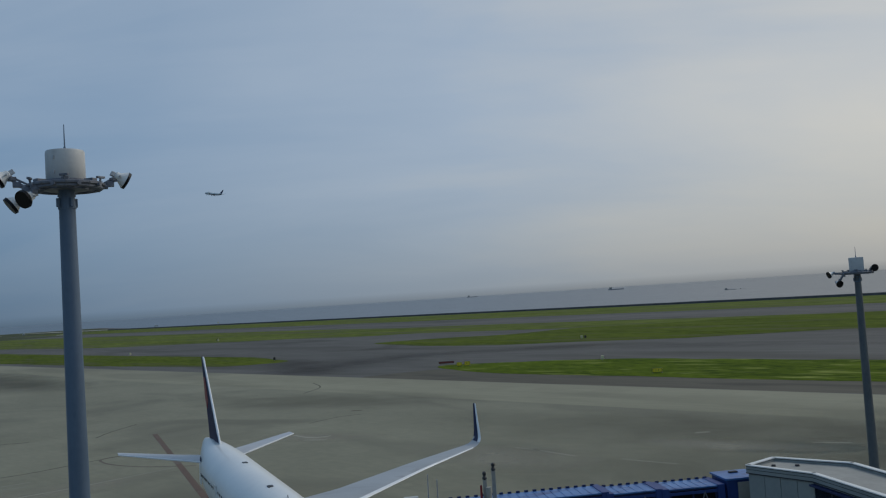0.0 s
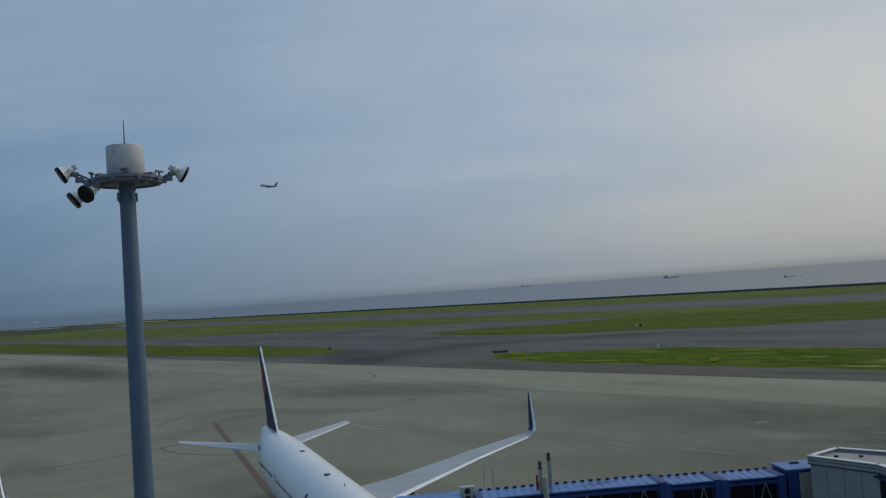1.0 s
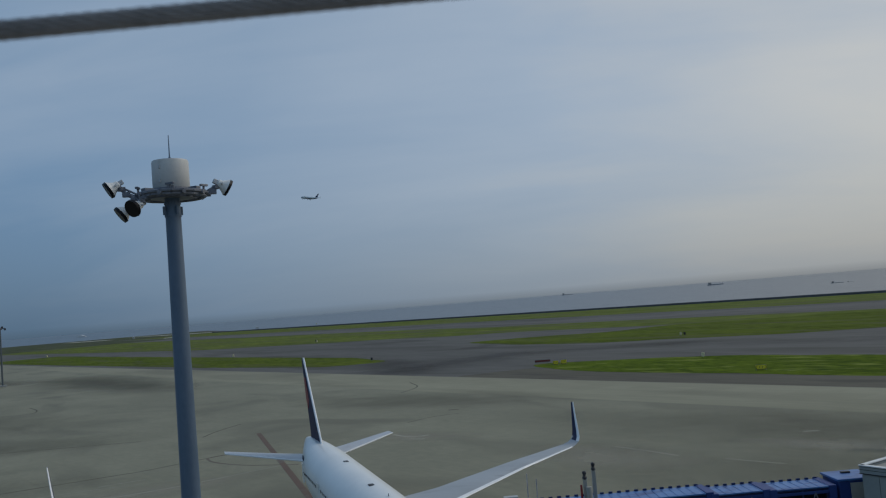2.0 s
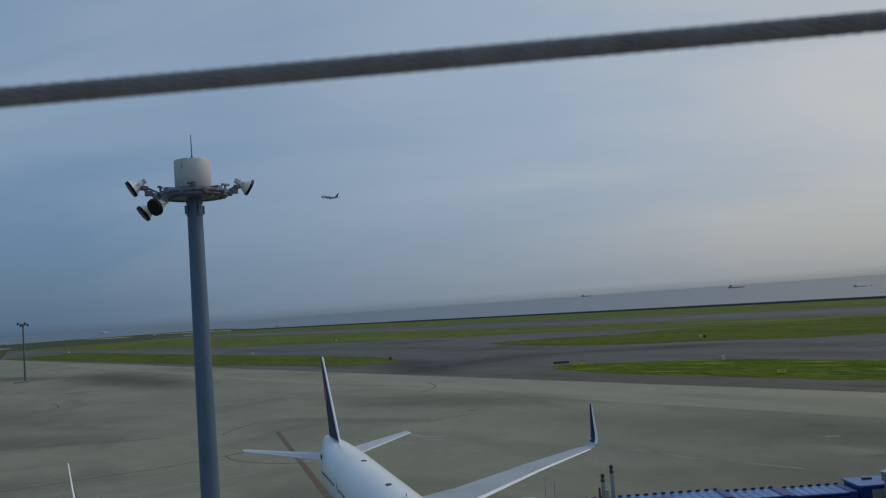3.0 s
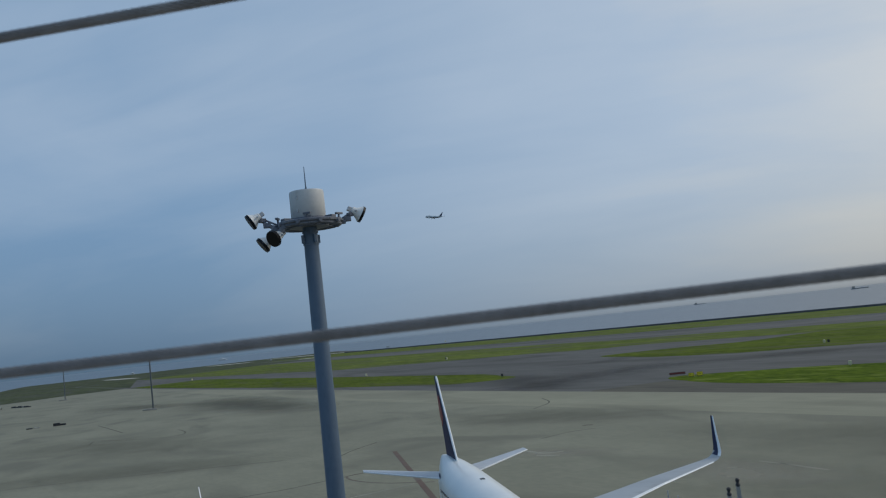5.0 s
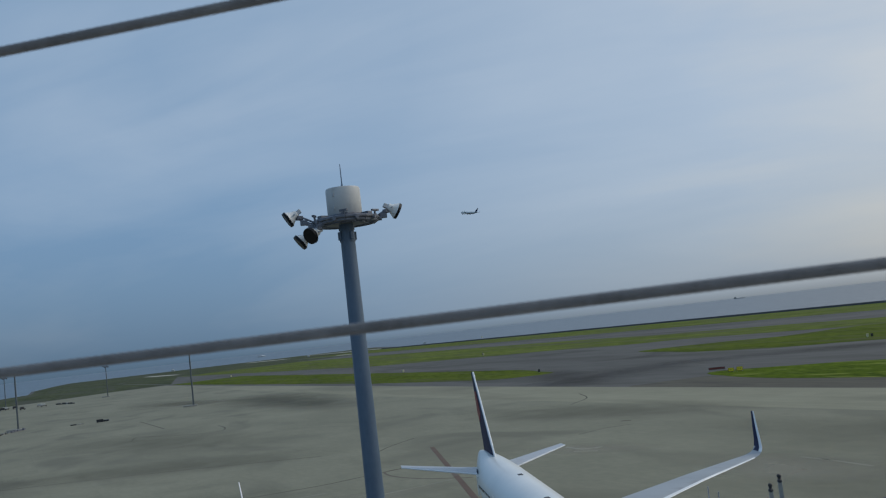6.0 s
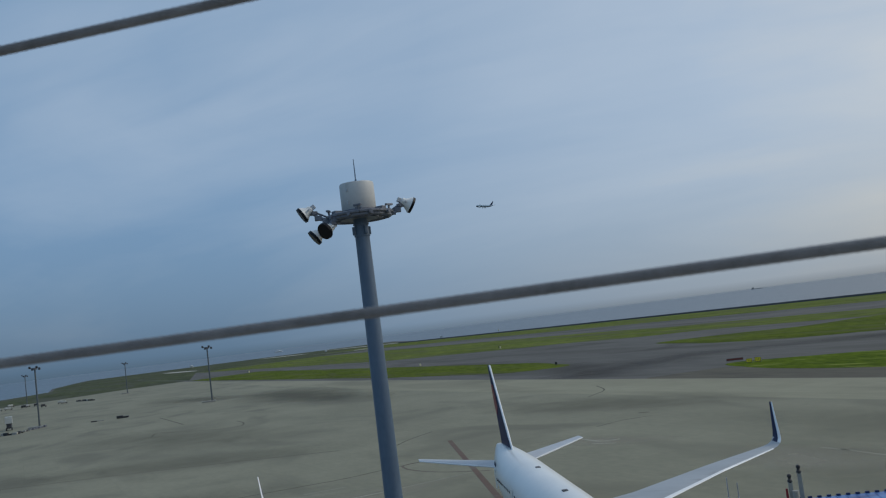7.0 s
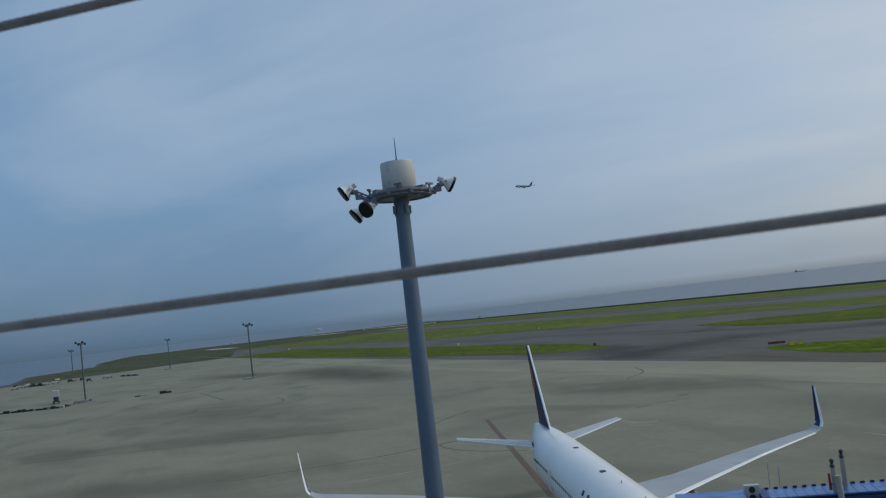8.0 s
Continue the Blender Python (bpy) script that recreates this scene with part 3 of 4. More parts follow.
def surface_parts(name, sections, material, parent, label="", axis="z", flip=False):
    bm = bmesh.new()
    rows = []
    for le, chord, thick in sections:
        if flip:
            le = (le[0], -le[1], le[2])
        rows.append(foil(le, chord, thick, axis))
    loft(bm, rows)
    return smooth(part(name, bm, material, parent, label), 50)


def airliner(label, tip_paint, fin_paint, fin_patch, stripe):
    """A wide twin-engined airliner, nose at the origin, tail along -x, wheels on z = 0."""
    root = thing("airliner", Matrix(), label, "aircraft")
    st = [(0.0, 4.0, 0.02, 0.02), (-0.35, 4.05, 0.62, 0.60), (-1.2, 4.2, 1.25, 1.25), (-2.6, 4.55, 1.85, 1.95), (-4.4, 4.9, 2.28, 2.45), (-6.8, 5.0, 2.5, 2.68),
          (-10, 5.0, 2.515, 2.7), (-36, 5.0, 2.515, 2.7), (-39, 5.12, 2.46, 2.58), (-42, 5.38, 2.25, 2.32), (-45, 5.72, 1.9, 1.98), (-48, 6.08, 1.45, 1.58),
          (-50.5, 6.38, 1.0, 1.15), (-52.6, 6.62, 0.6, 0.75), (-54.0, 6.75, 0.3, 0.42), (-54.5, 6.8, 0.1, 0.15)]
    bm = bmesh.new()
    loft(bm, [ring_at(*s) for s in st])
    body = smooth(part("fuselage", bm, WHITE, root, "white painted fuselage"), 60)
    # cockpit glass
    bm = bmesh.new()
    for a in (-50, -18, 18, 50):
        y = 1.55 * math.sin(radians(a))
        box(bm, (-2.35 - 0.75 * abs(math.sin(radians(a))), y, 5.86), (0.1, 0.72, 0.62), pose(0, 0, 0, 0, -42, -a * 0.75))
    part("cockpit_window", bm, GLASS, root)
    # cabin windows
    win = bmesh.new()
    box(win, (0, 0, 0), (0.23, 0.06, 0.33), None, 0.02)
    me = bpy.data.meshes.new("cabin_window")
    win.to_mesh(me)
    win.free()
    me.materials.append(GLASS)
    for side in (-1, 1):
        for i in range(34):
            x = -8.5 - i * 0.95
            if abs(x + 14.5) < 0.9 or abs(x + 31) < 0.9:
                continue
            w = new("cabin_window", me)
            w.parent = root
            w.matrix_basis = pose(x, side * 2.47, 5.55, -side * 10)
        for x in (-5.6, -14.5, -31.0, -43.0):
            bm = bmesh.new()
            half = 2.5 if x > -38 else 2.16
            box(bm, (x, side * half, 5.1), (1.1, 0.05, 1.95), None, 0.02)
            part("cabin_door", bm, WHITE, root)
    if stripe:
        bm = bmesh.new()
        rows = []
        for x, zc, w, h in st[2:-2]:
            arc = [radians(a) for a in range(200, 341, 10)]
            rows.append([(x, 1.012 * w * math.cos(a), zc + 1.012 * h * math.sin(a)) for a in arc] + [(x, 0.9 * w * math.cos(a), zc + 0.9 * h * math.sin(a)) for a in arc[::-1]])
        loft(bm, rows)
        smooth(part("belly", bm, NAVY, root, "dark blue belly and cheat line"), 60)
    else:
        for side in (-1, 1):
            for k in range(5):
                bm = bmesh.new()
                box(bm, (-10.2 - k * 1.75, side * 2.09, 6.5) if side < 0 else (-10.2 - k * 1.75, 2.35, 5.95), (0.5, 0.05, 0.42), pose(0, 0, 0, side * (32 if side < 0 else 20)), 0.02)
                part("title_bar", bm, NAVY, root, "dark blue title bar")
            bm = bmesh.new()
            box(bm, (-44.3, side * 1.9, 6.35), (1.9, 0.05, 0.32), pose(0, 0, 0, -side * 14, 0, side * 8))
            part("registration_bar", bm, NAVY, root)
    # crown fittings
    for x, s in ((-6.5, 0.30), (-13.0, 0.22)):
        bm = bmesh.new()
        loft(bm, [foil((x, 0, 7.66), s * 1.6, 0.06, "y"), foil((x - s * 0.6, 0, 7.66 + s), s * 0.9, 0.05, "y")])
        part("antenna", bm, DARK, root)
    for x in (-30.4, -18.2):
        bm = bmesh.new()
        box(bm, (x, 0.1 if x < -30 else -0.2, 7.68), (0.65, 0.42, 0.10), None, 0.04)
        part("beacon_plate", bm, DARK, root)
    wing_secs = [((-16.6, 0.6, 3.75), 12.2, 0.075), ((-18.9, 2.6, 3.95), 10.1, 0.07), ((-22.9, 7.9, 4.5), 6.4, 0.06), ((-28.0, 15.8, 5.35), 3.95, 0.055),
                 ((-33.05, 22.9, 5.72), 2.25, 0.05)]
    tip_secs = [((-33.05, 22.9, 5.72), 2.25, 0.05), ((-33.5, 23.55, 5.83), 2.05, 0.045), ((-33.85, 23.98, 6.04), 1.9, 0.04), ((-34.2, 24.25, 6.36), 1.75, 0.035)]
    let_secs = [((-33.85, 23.985, 6.06), 1.88, 0.05), ((-34.2, 24.255, 6.36), 1.75, 0.05), ((-34.6, 24.40, 6.88), 1.5, 0.05), ((-35.5, 24.66, 8.05), 1.08, 0.05), ((-36.5, 24.95, 9.58), 0.58, 0.05)]
    for flip in (False, True):
        w = surface_parts("wing", wing_secs, WING, root, "light grey wing", flip=flip)
        surface_parts("wing_tip", tip_secs, WING, w, flip=flip)
        sg = -1 if flip else 1
        bm = bmesh.new()
        rows = []
        for (x, y, z), c, th in let_secs:
            rows.append([(x - c * t, sg * (y + th * c * k), z) for t, k in ((0, 0), (0.3, 1), (1, 0.1), (0.3, -1))])
        loft(bm, rows)
        smooth(part("winglet", bm, tip_paint, w, "blue upturned winglet"), 50)
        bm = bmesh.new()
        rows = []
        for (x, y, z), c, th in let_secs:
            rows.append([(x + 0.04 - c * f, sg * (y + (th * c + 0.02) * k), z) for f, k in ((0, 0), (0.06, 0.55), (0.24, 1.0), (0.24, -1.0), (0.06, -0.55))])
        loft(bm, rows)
        part("winglet_edge", bm, SLAT, w, "leading edge with sky light painted pale")
        # pale strip along the nose of the wing, sky light put into its paint
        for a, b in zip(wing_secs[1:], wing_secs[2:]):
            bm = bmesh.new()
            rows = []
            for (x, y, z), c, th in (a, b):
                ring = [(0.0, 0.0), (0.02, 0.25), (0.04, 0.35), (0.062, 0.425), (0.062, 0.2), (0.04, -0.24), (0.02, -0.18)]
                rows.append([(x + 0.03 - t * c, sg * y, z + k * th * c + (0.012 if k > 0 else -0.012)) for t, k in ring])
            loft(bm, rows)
            smooth(part("slat", bm, SLAT, w, "leading edge with sky light painted pale"), 50)
        for y, x in ((5.4, -28.3), (11.5, -29.3), (17.5, -32.0)):
            bm = bmesh.new()
            z = 3.55 + y * 0.092
            loft(bm, [[(x + d, sg * (y + r * math.cos(a)), z + r * math.sin(a)) for a in (0.5, 1.6, 2.6, 3.7, 4.7, 5.8)] for d, r in ((2.2, 0.05), (0.6, 0.19), (-0.8, 0.13), (-1.5, 0.03))])
            part("flap_fairing", bm, WING, w)
        # engine
        bm = bmesh.new()
        ex, ey, ez = -16.6, sg * 7.9, 2.5
        prof = [(0.35, 1.12), (0.0, 1.30), (-0.7, 1.42), (-2.4, 1.45), (-4.2, 1.2), (-5.0, 1.02), (-4.9, 0.9), (-3.0, 0.85)]
        loft(bm, [[(ex + a, ey + r * math.cos(k * math.pi / 12), ez + r * math.sin(k * math.pi / 12)) for k in range(24)] for a, r in prof])
        eng = smooth(part("engine", bm, WHITE, w, "white engine nacelle"), 50)
        bm = bmesh.new()
        loft(bm, [foil((ex - 1.2, ey, ez + 1.3), 6.5, 0.03, "y"), foil((ex - 4.6, ey, 4.25), 6.0, 0.03, "y")])
        part("pylon", bm, WING, eng)
        bm = bmesh.new()
        rod(bm, (ex - 0.9, ey, ez), (ex - 0.75, ey, ez), 1.2, 1.2, 24)
        rod(bm, (ex - 0.75, ey, ez), (ex - 0.1, ey, ez), 0.42, 0.03, 12)
        part("fan", bm, DARK, eng)
        surface_parts("stabiliser", [((-45.6, 0.9, 5.65), 6.3, 0.05), ((-47.4, 3.4, 5.98), 4.7, 0.045), ((-51.7, 9.25, 6.72), 2.1, 0.04)], TAILGREY, root, "light grey tailplane", flip=flip)
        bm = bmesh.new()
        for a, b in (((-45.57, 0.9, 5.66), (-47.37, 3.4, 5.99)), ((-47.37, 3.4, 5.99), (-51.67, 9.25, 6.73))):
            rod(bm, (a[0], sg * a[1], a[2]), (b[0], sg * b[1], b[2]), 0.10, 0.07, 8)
        part("stabiliser_edge", bm, SLAT, root, "leading edge with sky light painted pale")
        # main gear
        bm = bmesh.new()
        rod(bm, (-25.2, sg * 4.6, 4.0), (-25.2, sg * 4.65, 0.9), 0.17)
        rod(bm, (-26.0, sg * 4.65, 0.62), (-24.4, sg * 4.65, 0.62), 0.11)
        gear = part("landing_gear", bm, STEEL, root)
        for dx in (-0.75, 0.75):
            for dy in (-0.55, 0.55):
                bm = bmesh.new()
                rod(bm, (-25.2 + dx, sg * 4.65 + dy - 0.2, 0.58), (-25.2 + dx, sg * 4.65 + dy + 0.2, 0.58), 0.58, n=20)
                part("wheel", bm, DARK, gear)
    bm = bmesh.new()
    rod(bm, (-5.2, 0, 3.0), (-5.0, 0, 0.5), 0.13)
    gear = part("landing_gear", bm, STEEL, root)
    for dy in (-0.28, 0.28):
        bm = bmesh.new()
        rod(bm, (-5.0, dy - 0.14, 0.47), (-5.0, dy + 0.14, 0.47), 0.47, n=20)
        part("wheel", bm, DARK, gear)
    fin_secs = [((-42.8, 0, 7.0), 8.2, 0.02), ((-44.6, 0, 8.6), 6.7, 0.02), ((-51.9, 0, 15.5), 2.2, 0.022), ((-52.5, 0, 16.05), 1.7, 0.018)]
    fin = surface_parts("fin", fin_secs, fin_paint, root, "navy blue tail fin", axis="y")
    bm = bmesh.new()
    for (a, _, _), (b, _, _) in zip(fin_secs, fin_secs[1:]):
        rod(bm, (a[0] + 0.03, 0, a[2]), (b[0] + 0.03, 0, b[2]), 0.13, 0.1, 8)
    part("fin_edge", bm, SLAT, fin, "leading edge with sky light painted pale")
    if fin_patch:
        for side in (-1, 1):
            bm = bmesh.new()
            pts = [(-50.2, 11.6), (-51.8, 13.9), (-52.9, 13.9), (-52.3, 11.6), (-51.2, 10.6)]
            loft(bm, [[(x, side * 0.075, z) for x, z in pts], [(x, side * 0.02, z) for x, z in pts]])
            part("fin_emblem", bm, RED, fin, "red panel on the fin")
    return root


jet = airliner("white parked twin-engine airliner with navy tail and winglets", NAVY, NAVY, True, False)
jet.matrix_basis = pose(NOSE.x, NOSE.y, 0.02, 0.3, 0, -67.5)
away = airliner("small white and blue airliner climbing away in the sky", WHITE, NAVY, False, True)
AWAY_AZ, AWAY_EL, AWAY_D = radians(14.4), radians(7.17), 1500.0
away.matrix_basis = pose(-AWAY_D * math.sin(AWAY_AZ), AWAY_D * math.cos(AWAY_AZ), EYE + AWAY_D * math.tan(AWAY_EL), 0, -11, 150) @ Matrix.Diagonal((0.72, 0.72, 0.72, 1))


# ---- light masts ----
def floodlight(parent, place, way, r=0.30):
    way = Vector(way).normalized()
    p = Vector(place)
    turn = way.to_track_quat("Z", "Y").to_matrix()
    bm = bmesh.new()
    rows = []
    for d, k in ((-0.62, 0.25), (-0.55, 0.45), (-0.34, 0.52), (-0.12, 0.82), (0.0, 1.0)):
        rows.append([p + turn @ Vector((r * k * math.cos(a * math.pi / 9), r * k * math.sin(a * math.pi / 9), d * r * 2)) for a in range(18)])
    loft(bm, rows)
    lamp = smooth(part("floodlight", bm, LAMPWHITE, parent, "white bell-shaped floodlight"), 45)
    bm = bmesh.new()
    rod(bm, p, p + way * 0.09 * r / 0.27, r * 1.02, r * 0.98, 20)
    part("lens", bm, LENS, lamp, "dark glass front with black rim")
    bm = bmesh.new()
    side = turn @ Vector((1, 0, 0))
    back = p - way * r * 0.75
    rod(bm, back + side * r * 0.85, back - side * r * 0.85, 0.03)
    box(bm, back - way * r * 0.6, (0.16, 0.16, 0.22), turn.to_4x4(), 0.02)
    part("bracket", bm, STEEL, lamp)
    return lamp


def light_mast(m, top, lamps, square, foot, label):
    """top: height of the housing's top. lamps: place from the ring's middle, direction."""
    root = thing("light_mast", m, label, "light mast", "apron light masts")
    ring = top - (1.38 if square else 1.29)
    bm = bmesh.new()
    rod(bm, (0, 0, 0), (0, 0, ring), foot, 0.255, 24)
    smooth(part("pole", bm, POLE_GREY if square else POLE, root, "tapered dark grey steel pole" if square else "tapered blue-grey steel pole"), 40)
    bm = bmesh.new()
    for z in (ring - 0.62, ring - 0.2):
        rod(bm, (0, 0, z - 0.04), (0, 0, z + 0.04), 0.285, 0.285, 20)
    for a in range(4):
        c, s = math.cos(a * math.pi / 2 + 0.5), math.sin(a * math.pi / 2 + 0.5)
        box(bm, (0.31 * c, 0.31 * s, ring - 0.45), (0.10, 0.10, 0.30), pose(0, 0, 0, 0, 0, math.degrees(a * math.pi / 2 + 0.5)), 0.02)
    part("collar", bm, POLE, root)
    bm = bmesh.new()
    if square:
        box(bm, (0, 0, top - 0.62), (1.15, 1.15, 1.24), None, 0.06)
    else:
        rows = [[(r * math.cos(k * math.pi / 18), r * math.sin(k * math.pi / 18), z) for k in range(36)]
                for r, z in ((0.59, ring + 0.28), (0.62, ring + 0.32), (0.62, top - 0.06), (0.60, top - 0.01), (0.5, top))]
        loft(bm, rows)
    house = smooth(part("housing", bm, DRUM, root, "white drum housing"), 40)
    bm = bmesh.new()
    for z in (top - 0.28, top - 0.75):
        box(bm, (-0.36, -0.52 if not square else -0.585, z), (0.06, 0.05, 0.12), pose(0, 0, 0, 0, 0, -35 if not square else 0), 0.01)
    part("latch", bm, STEEL, house)
    bm = bmesh.new()
    rod(bm, (0, 0, top - 0.02), (0, 0, top + 0.14), 0.05, 0.035, 8)
    rod(bm, (0, 0, top + 0.1), (0, 0, top + 0.90), 0.028, 0.014, 6)
    part("lightning_rod", bm, POLE, root)
    # service ring
    bm = bmesh.new()
    for r, z in ((1.18, ring + 0.12), (0.75, ring + 0.18), (1.12, ring + 0.02)):
        pts = [Vector((r * math.cos(k * math.pi / 10), r * math.sin(k * math.pi / 10), z)) for k in range(21)]
        for a, b in zip(pts, pts[1:]):
            rod(bm, a, b, 0.06, n=6)
    for k in range(10):
        c, s = math.cos(k * math.pi / 5), math.sin(k * math.pi / 5)
        rod(bm, (0.3 * c, 0.3 * s, ring + 0.05), (1.3 * c, 1.3 * s, ring + 0.06), 0.07, n=6)
    part("service_ring", bm, FRAME, root, "galvanised ring frame with spokes")
    bm = bmesh.new()
    rod(bm, (0, 0, ring - 0.03), (0, 0, ring + 0.30), 0.70, 0.66, 24)
    part("hub", bm, FRAME, root)
    for k in range(7):
        a = k * 2 * math.pi / 7 + 0.2
        bm = bmesh.new()
        box(bm, (0.98 * math.cos(a), 0.98 * math.sin(a), ring + 0.20), (0.34, 0.24, 0.16), pose(0, 0, 0, 0, 0, math.degrees(a)), 0.02)
        part("ballast_box", bm, FRAME, root)
    for k in range(5):
        a = k * 2 * math.pi / 5 + 0.9
        bm = bmesh.new()
        rod(bm, (1.1 * math.cos(a), 1.1 * math.sin(a), ring), (1.14 * math.cos(a), 1.14 * math.sin(a), ring + 0.36), 0.04, n=6)
        box(bm, (1.14 * math.cos(a), 1.14 * math.sin(a), ring + 0.34), (0.3, 0.10, 0.07), pose(0, 0, 0, 0, 0, math.degrees(a) + 60), 0.01)
        part("ring_bracket", bm, FRAME, root)
    for place, way in lamps:
        p = Vector((place[0], place[1], ring + place[2]))
        lamp = floodlight(root, p, way)
        bm = bmesh.new()
        inner = Vector((place[0], place[1], 0)).normalized() * 1.1
        tail = p - Vector(way).normalized() * 0.3
        elbow = Vector((place[0] * 0.74, place[1] * 0.74, ring + 0.10 + place[2] * 0.25))
        rod(bm, (inner.x, inner.y, ring + 0.05), elbow, 0.075, n=8)
        rod(bm, elbow, tail, 0.065, n=8)
        rod(bm, (inner.x, inner.y, ring + 0.16), elbow.lerp(tail, 0.6) + Vector((0, 0, 0.05)), 0.035, n=6)
        box(bm, elbow, (0.26, 0.2, 0.18), None, 0.02)
        box(bm, elbow.lerp(tail, 0.55), (0.2, 0.24, 0.14), pose(0, 0, 0, 0, 0, 30), 0.02)
        part("arm", bm, FRAME, root)
    bm = bmesh.new()
    rod(bm, (0, 0, 0), (0, 0, 0.08), foot + 0.35, foot + 0.35, 20)
    part("base_plate", bm, STEEL, root)
    return root


NEAR_LAMPS = [((-2.02, 0.2, 0.40), (-0.8, -0.1, -0.5)), ((-1.64, -0.35, -0.52), (-0.7, -0.12, -0.55)), ((-1.24, -0.9, -0.40), (-0.62, -0.60, -0.40)),
              ((1.86, 0.2, 0.32), (0.85, 0.15, -0.46))]
light_mast(pose(-12.43, 30.6, 0.02, 0, 0, 22), 26.46, NEAR_LAMPS, False, 0.42, "tall blue-grey apron light mast with white drum and floodlights")
RIGHT_LAMPS = [((-2.15, 0.2, 0.05), (-0.75, -0.4, -0.35)), ((-1.4, -0.6, -0.75), (0.5, -0.75, -0.35)), ((1.35, -0.4, 0.42), (0.45, -0.8, -0.1))]
light_mast(pose(34.30, 76.95, 0.02, 0, 0, -24), 21.9, RIGHT_LAMPS, True, 0.42, "apron light mast with white square housing and floodlights")


def far_mast(x, y, top):
    root = thing("light_mast", pose(x, y, 0.02, 0, 0, 30), "distant apron light mast with crossbar of floodlights", "light mast", "apron light masts")
    bm = bmesh.new()
    rod(bm, (0, 0, 0), (0, 0, top - 0.6), 0.42, 0.30, 12)
    part("pole", bm, POLE_GREY, root)
    bm = bmesh.new()
    rod(bm, (0, 0, top - 1.3), (0, 0, top - 0.4), 1.0, 1.0, 14)
    box(bm, (0, 0, top - 0.6), (4.4, 0.5, 0.3))
    part("lamp_ring", bm, FRAME, root)
    for k, dx in enumerate((-2.0, -0.9, 0.9, 2.0)):
        bm = bmesh.new()
        box(bm, (dx, -0.5, top - 0.2 - 0.9 * (k % 2)), (0.9, 0.7, 0.75), pose(0, 0, 0, -25), 0.08)
        part("floodlight", bm, DARK, root)
    bm = bmesh.new()
    box(bm, (-1.6, 0, 0.35), (6.5, 2.2, 0.7), None, 0.1)
    part("foot_block", bm, ROOF, root)
    return root


for x, y, h in ((-241.8, 389.4, 26.7), (-297, 337.1, 26.8), (-494.8, 667.4, 26.0), (-558, 621.7, 26.0)):
    far_mast(x, y, h)


# ---- passenger bridge ----
def passenger_bridge():
    root = thing("passenger_bridge", pose(-7.0, 62.2, 0.02, 0, 0, 7.4), "blue telescopic passenger boarding bridge beside the airliner", "boarding bridge")
    W3 = 2.3
    for x0, x1, top, back in ((4.2, 16.6, 7.15, 0.0), (16.6, 20.3, 7.02, -0.05), (20.4, 24.6, 6.96, -0.1)):
        bm = bmesh.new()
        box(bm, ((x0 + x1) / 2, back - W3 / 2, (top + 4.0) / 2 - 0.04), (x1 - x0, W3, top - 4.08), None, 0.03)
        tun = part("tunnel", bm, BLUE_DARK, root, "blue tunnel body, side shade painted dark")
        bm = bmesh.new()
        box(bm, ((x0 + x1) / 2, back - W3 / 2, top), (x1 - x0 + 0.1, W3 + 0.2, 0.09), None, 0.02)
        part("roof", bm, BLUE_ROOF, tun, "bright blue ribbed roof")
        k, x = 0, x0 + 0.3
        while x < x1 - 0.1:
            bm = bmesh.new()
            box(bm, (x, back - W3 / 2, top + 0.055), (0.07, W3 + 0.1, 0.03), None, 0.01)
            part("roof_rib", bm, BLUE_ROOF, tun)
            bm = bmesh.new()
            box(bm, (x + 0.15, back + 0.02, top + 0.11), (0.26, 0.10, 0.14), None, 0.01)
            part("roof_cleat", bm, BLUE_DARK, tun)
            x += 0.58
        for xe in (x0 + 0.15, x1 - 0.15):
            bm = bmesh.new()
            box(bm, (xe, back - W3 / 2, (top + 3.9) / 2), (0.5, W3 + 0.34, top - 3.7), None, 0.04)
            part("portal_frame", bm, BLUE, tun)
        for z in (top - 0.3, 4.15):
            bm = bmesh.new()
            box(bm, ((x0 + x1) / 2, back - W3 - 0.06, z), (x1 - x0, 0.1, 0.2), None, 0.02)
            part("side_rail", bm, BLUE, tun)
        n = max(2, int((x1 - x0) / 1.9))
        for i in range(n):
            a = x0 + 0.5 + i * (x1 - x0 - 1.0) / n
            b = x0 + 0.5 + (i + 1) * (x1 - x0 - 1.0) / n
            bm = bmesh.new()
            box(bm, ((a + b) / 2, back - W3 - 0.01, 5.75), (b - a - 0.14, 0.05, 2.1), None, 0.01)
            part("window_pane", bm, TUNNEL_GLASS, tun)
            if i % 2:
                bm = bmesh.new()
                rod(bm, (a, back - W3 - 0.09, 4.2), ((a + b) / 2, back - W3 - 0.09, top - 0.3), 0.045, n=6)
                rod(bm, (b, back - W3 - 0.09, 4.2), ((a + b) / 2, back - W3 - 0.09, top - 0.3), 0.045, n=6)
                part("truss_diagonal", bm, FRAME, tun)
    bm = bmesh.new()
    rod(bm, (8.78, -2.62, 3.0), (8.62, -2.56, 8.3), 0.14, 0.19, 12)
    part("cable_riser", bm, ROOF, root, "pale grey riser pipe")
    # cab at the aircraft's door
    bm = bmesh.new()
    box(bm, (1.05, -1.2, 5.55), (4.1, 2.6, 3.2), None, 0.12)
    cab = part("cab", bm, BLUE, root, "blue docking cab")
    bm = bmesh.new()
    box(bm, (1.05, -1.2, 7.2), (4.3, 2.8, 0.14), None, 0.03)
    part("cab_roof", bm, BLUE_ROOF, cab)
    for k in range(6):
        bm = bmesh.new()
        s = 1 - 0.04 * k
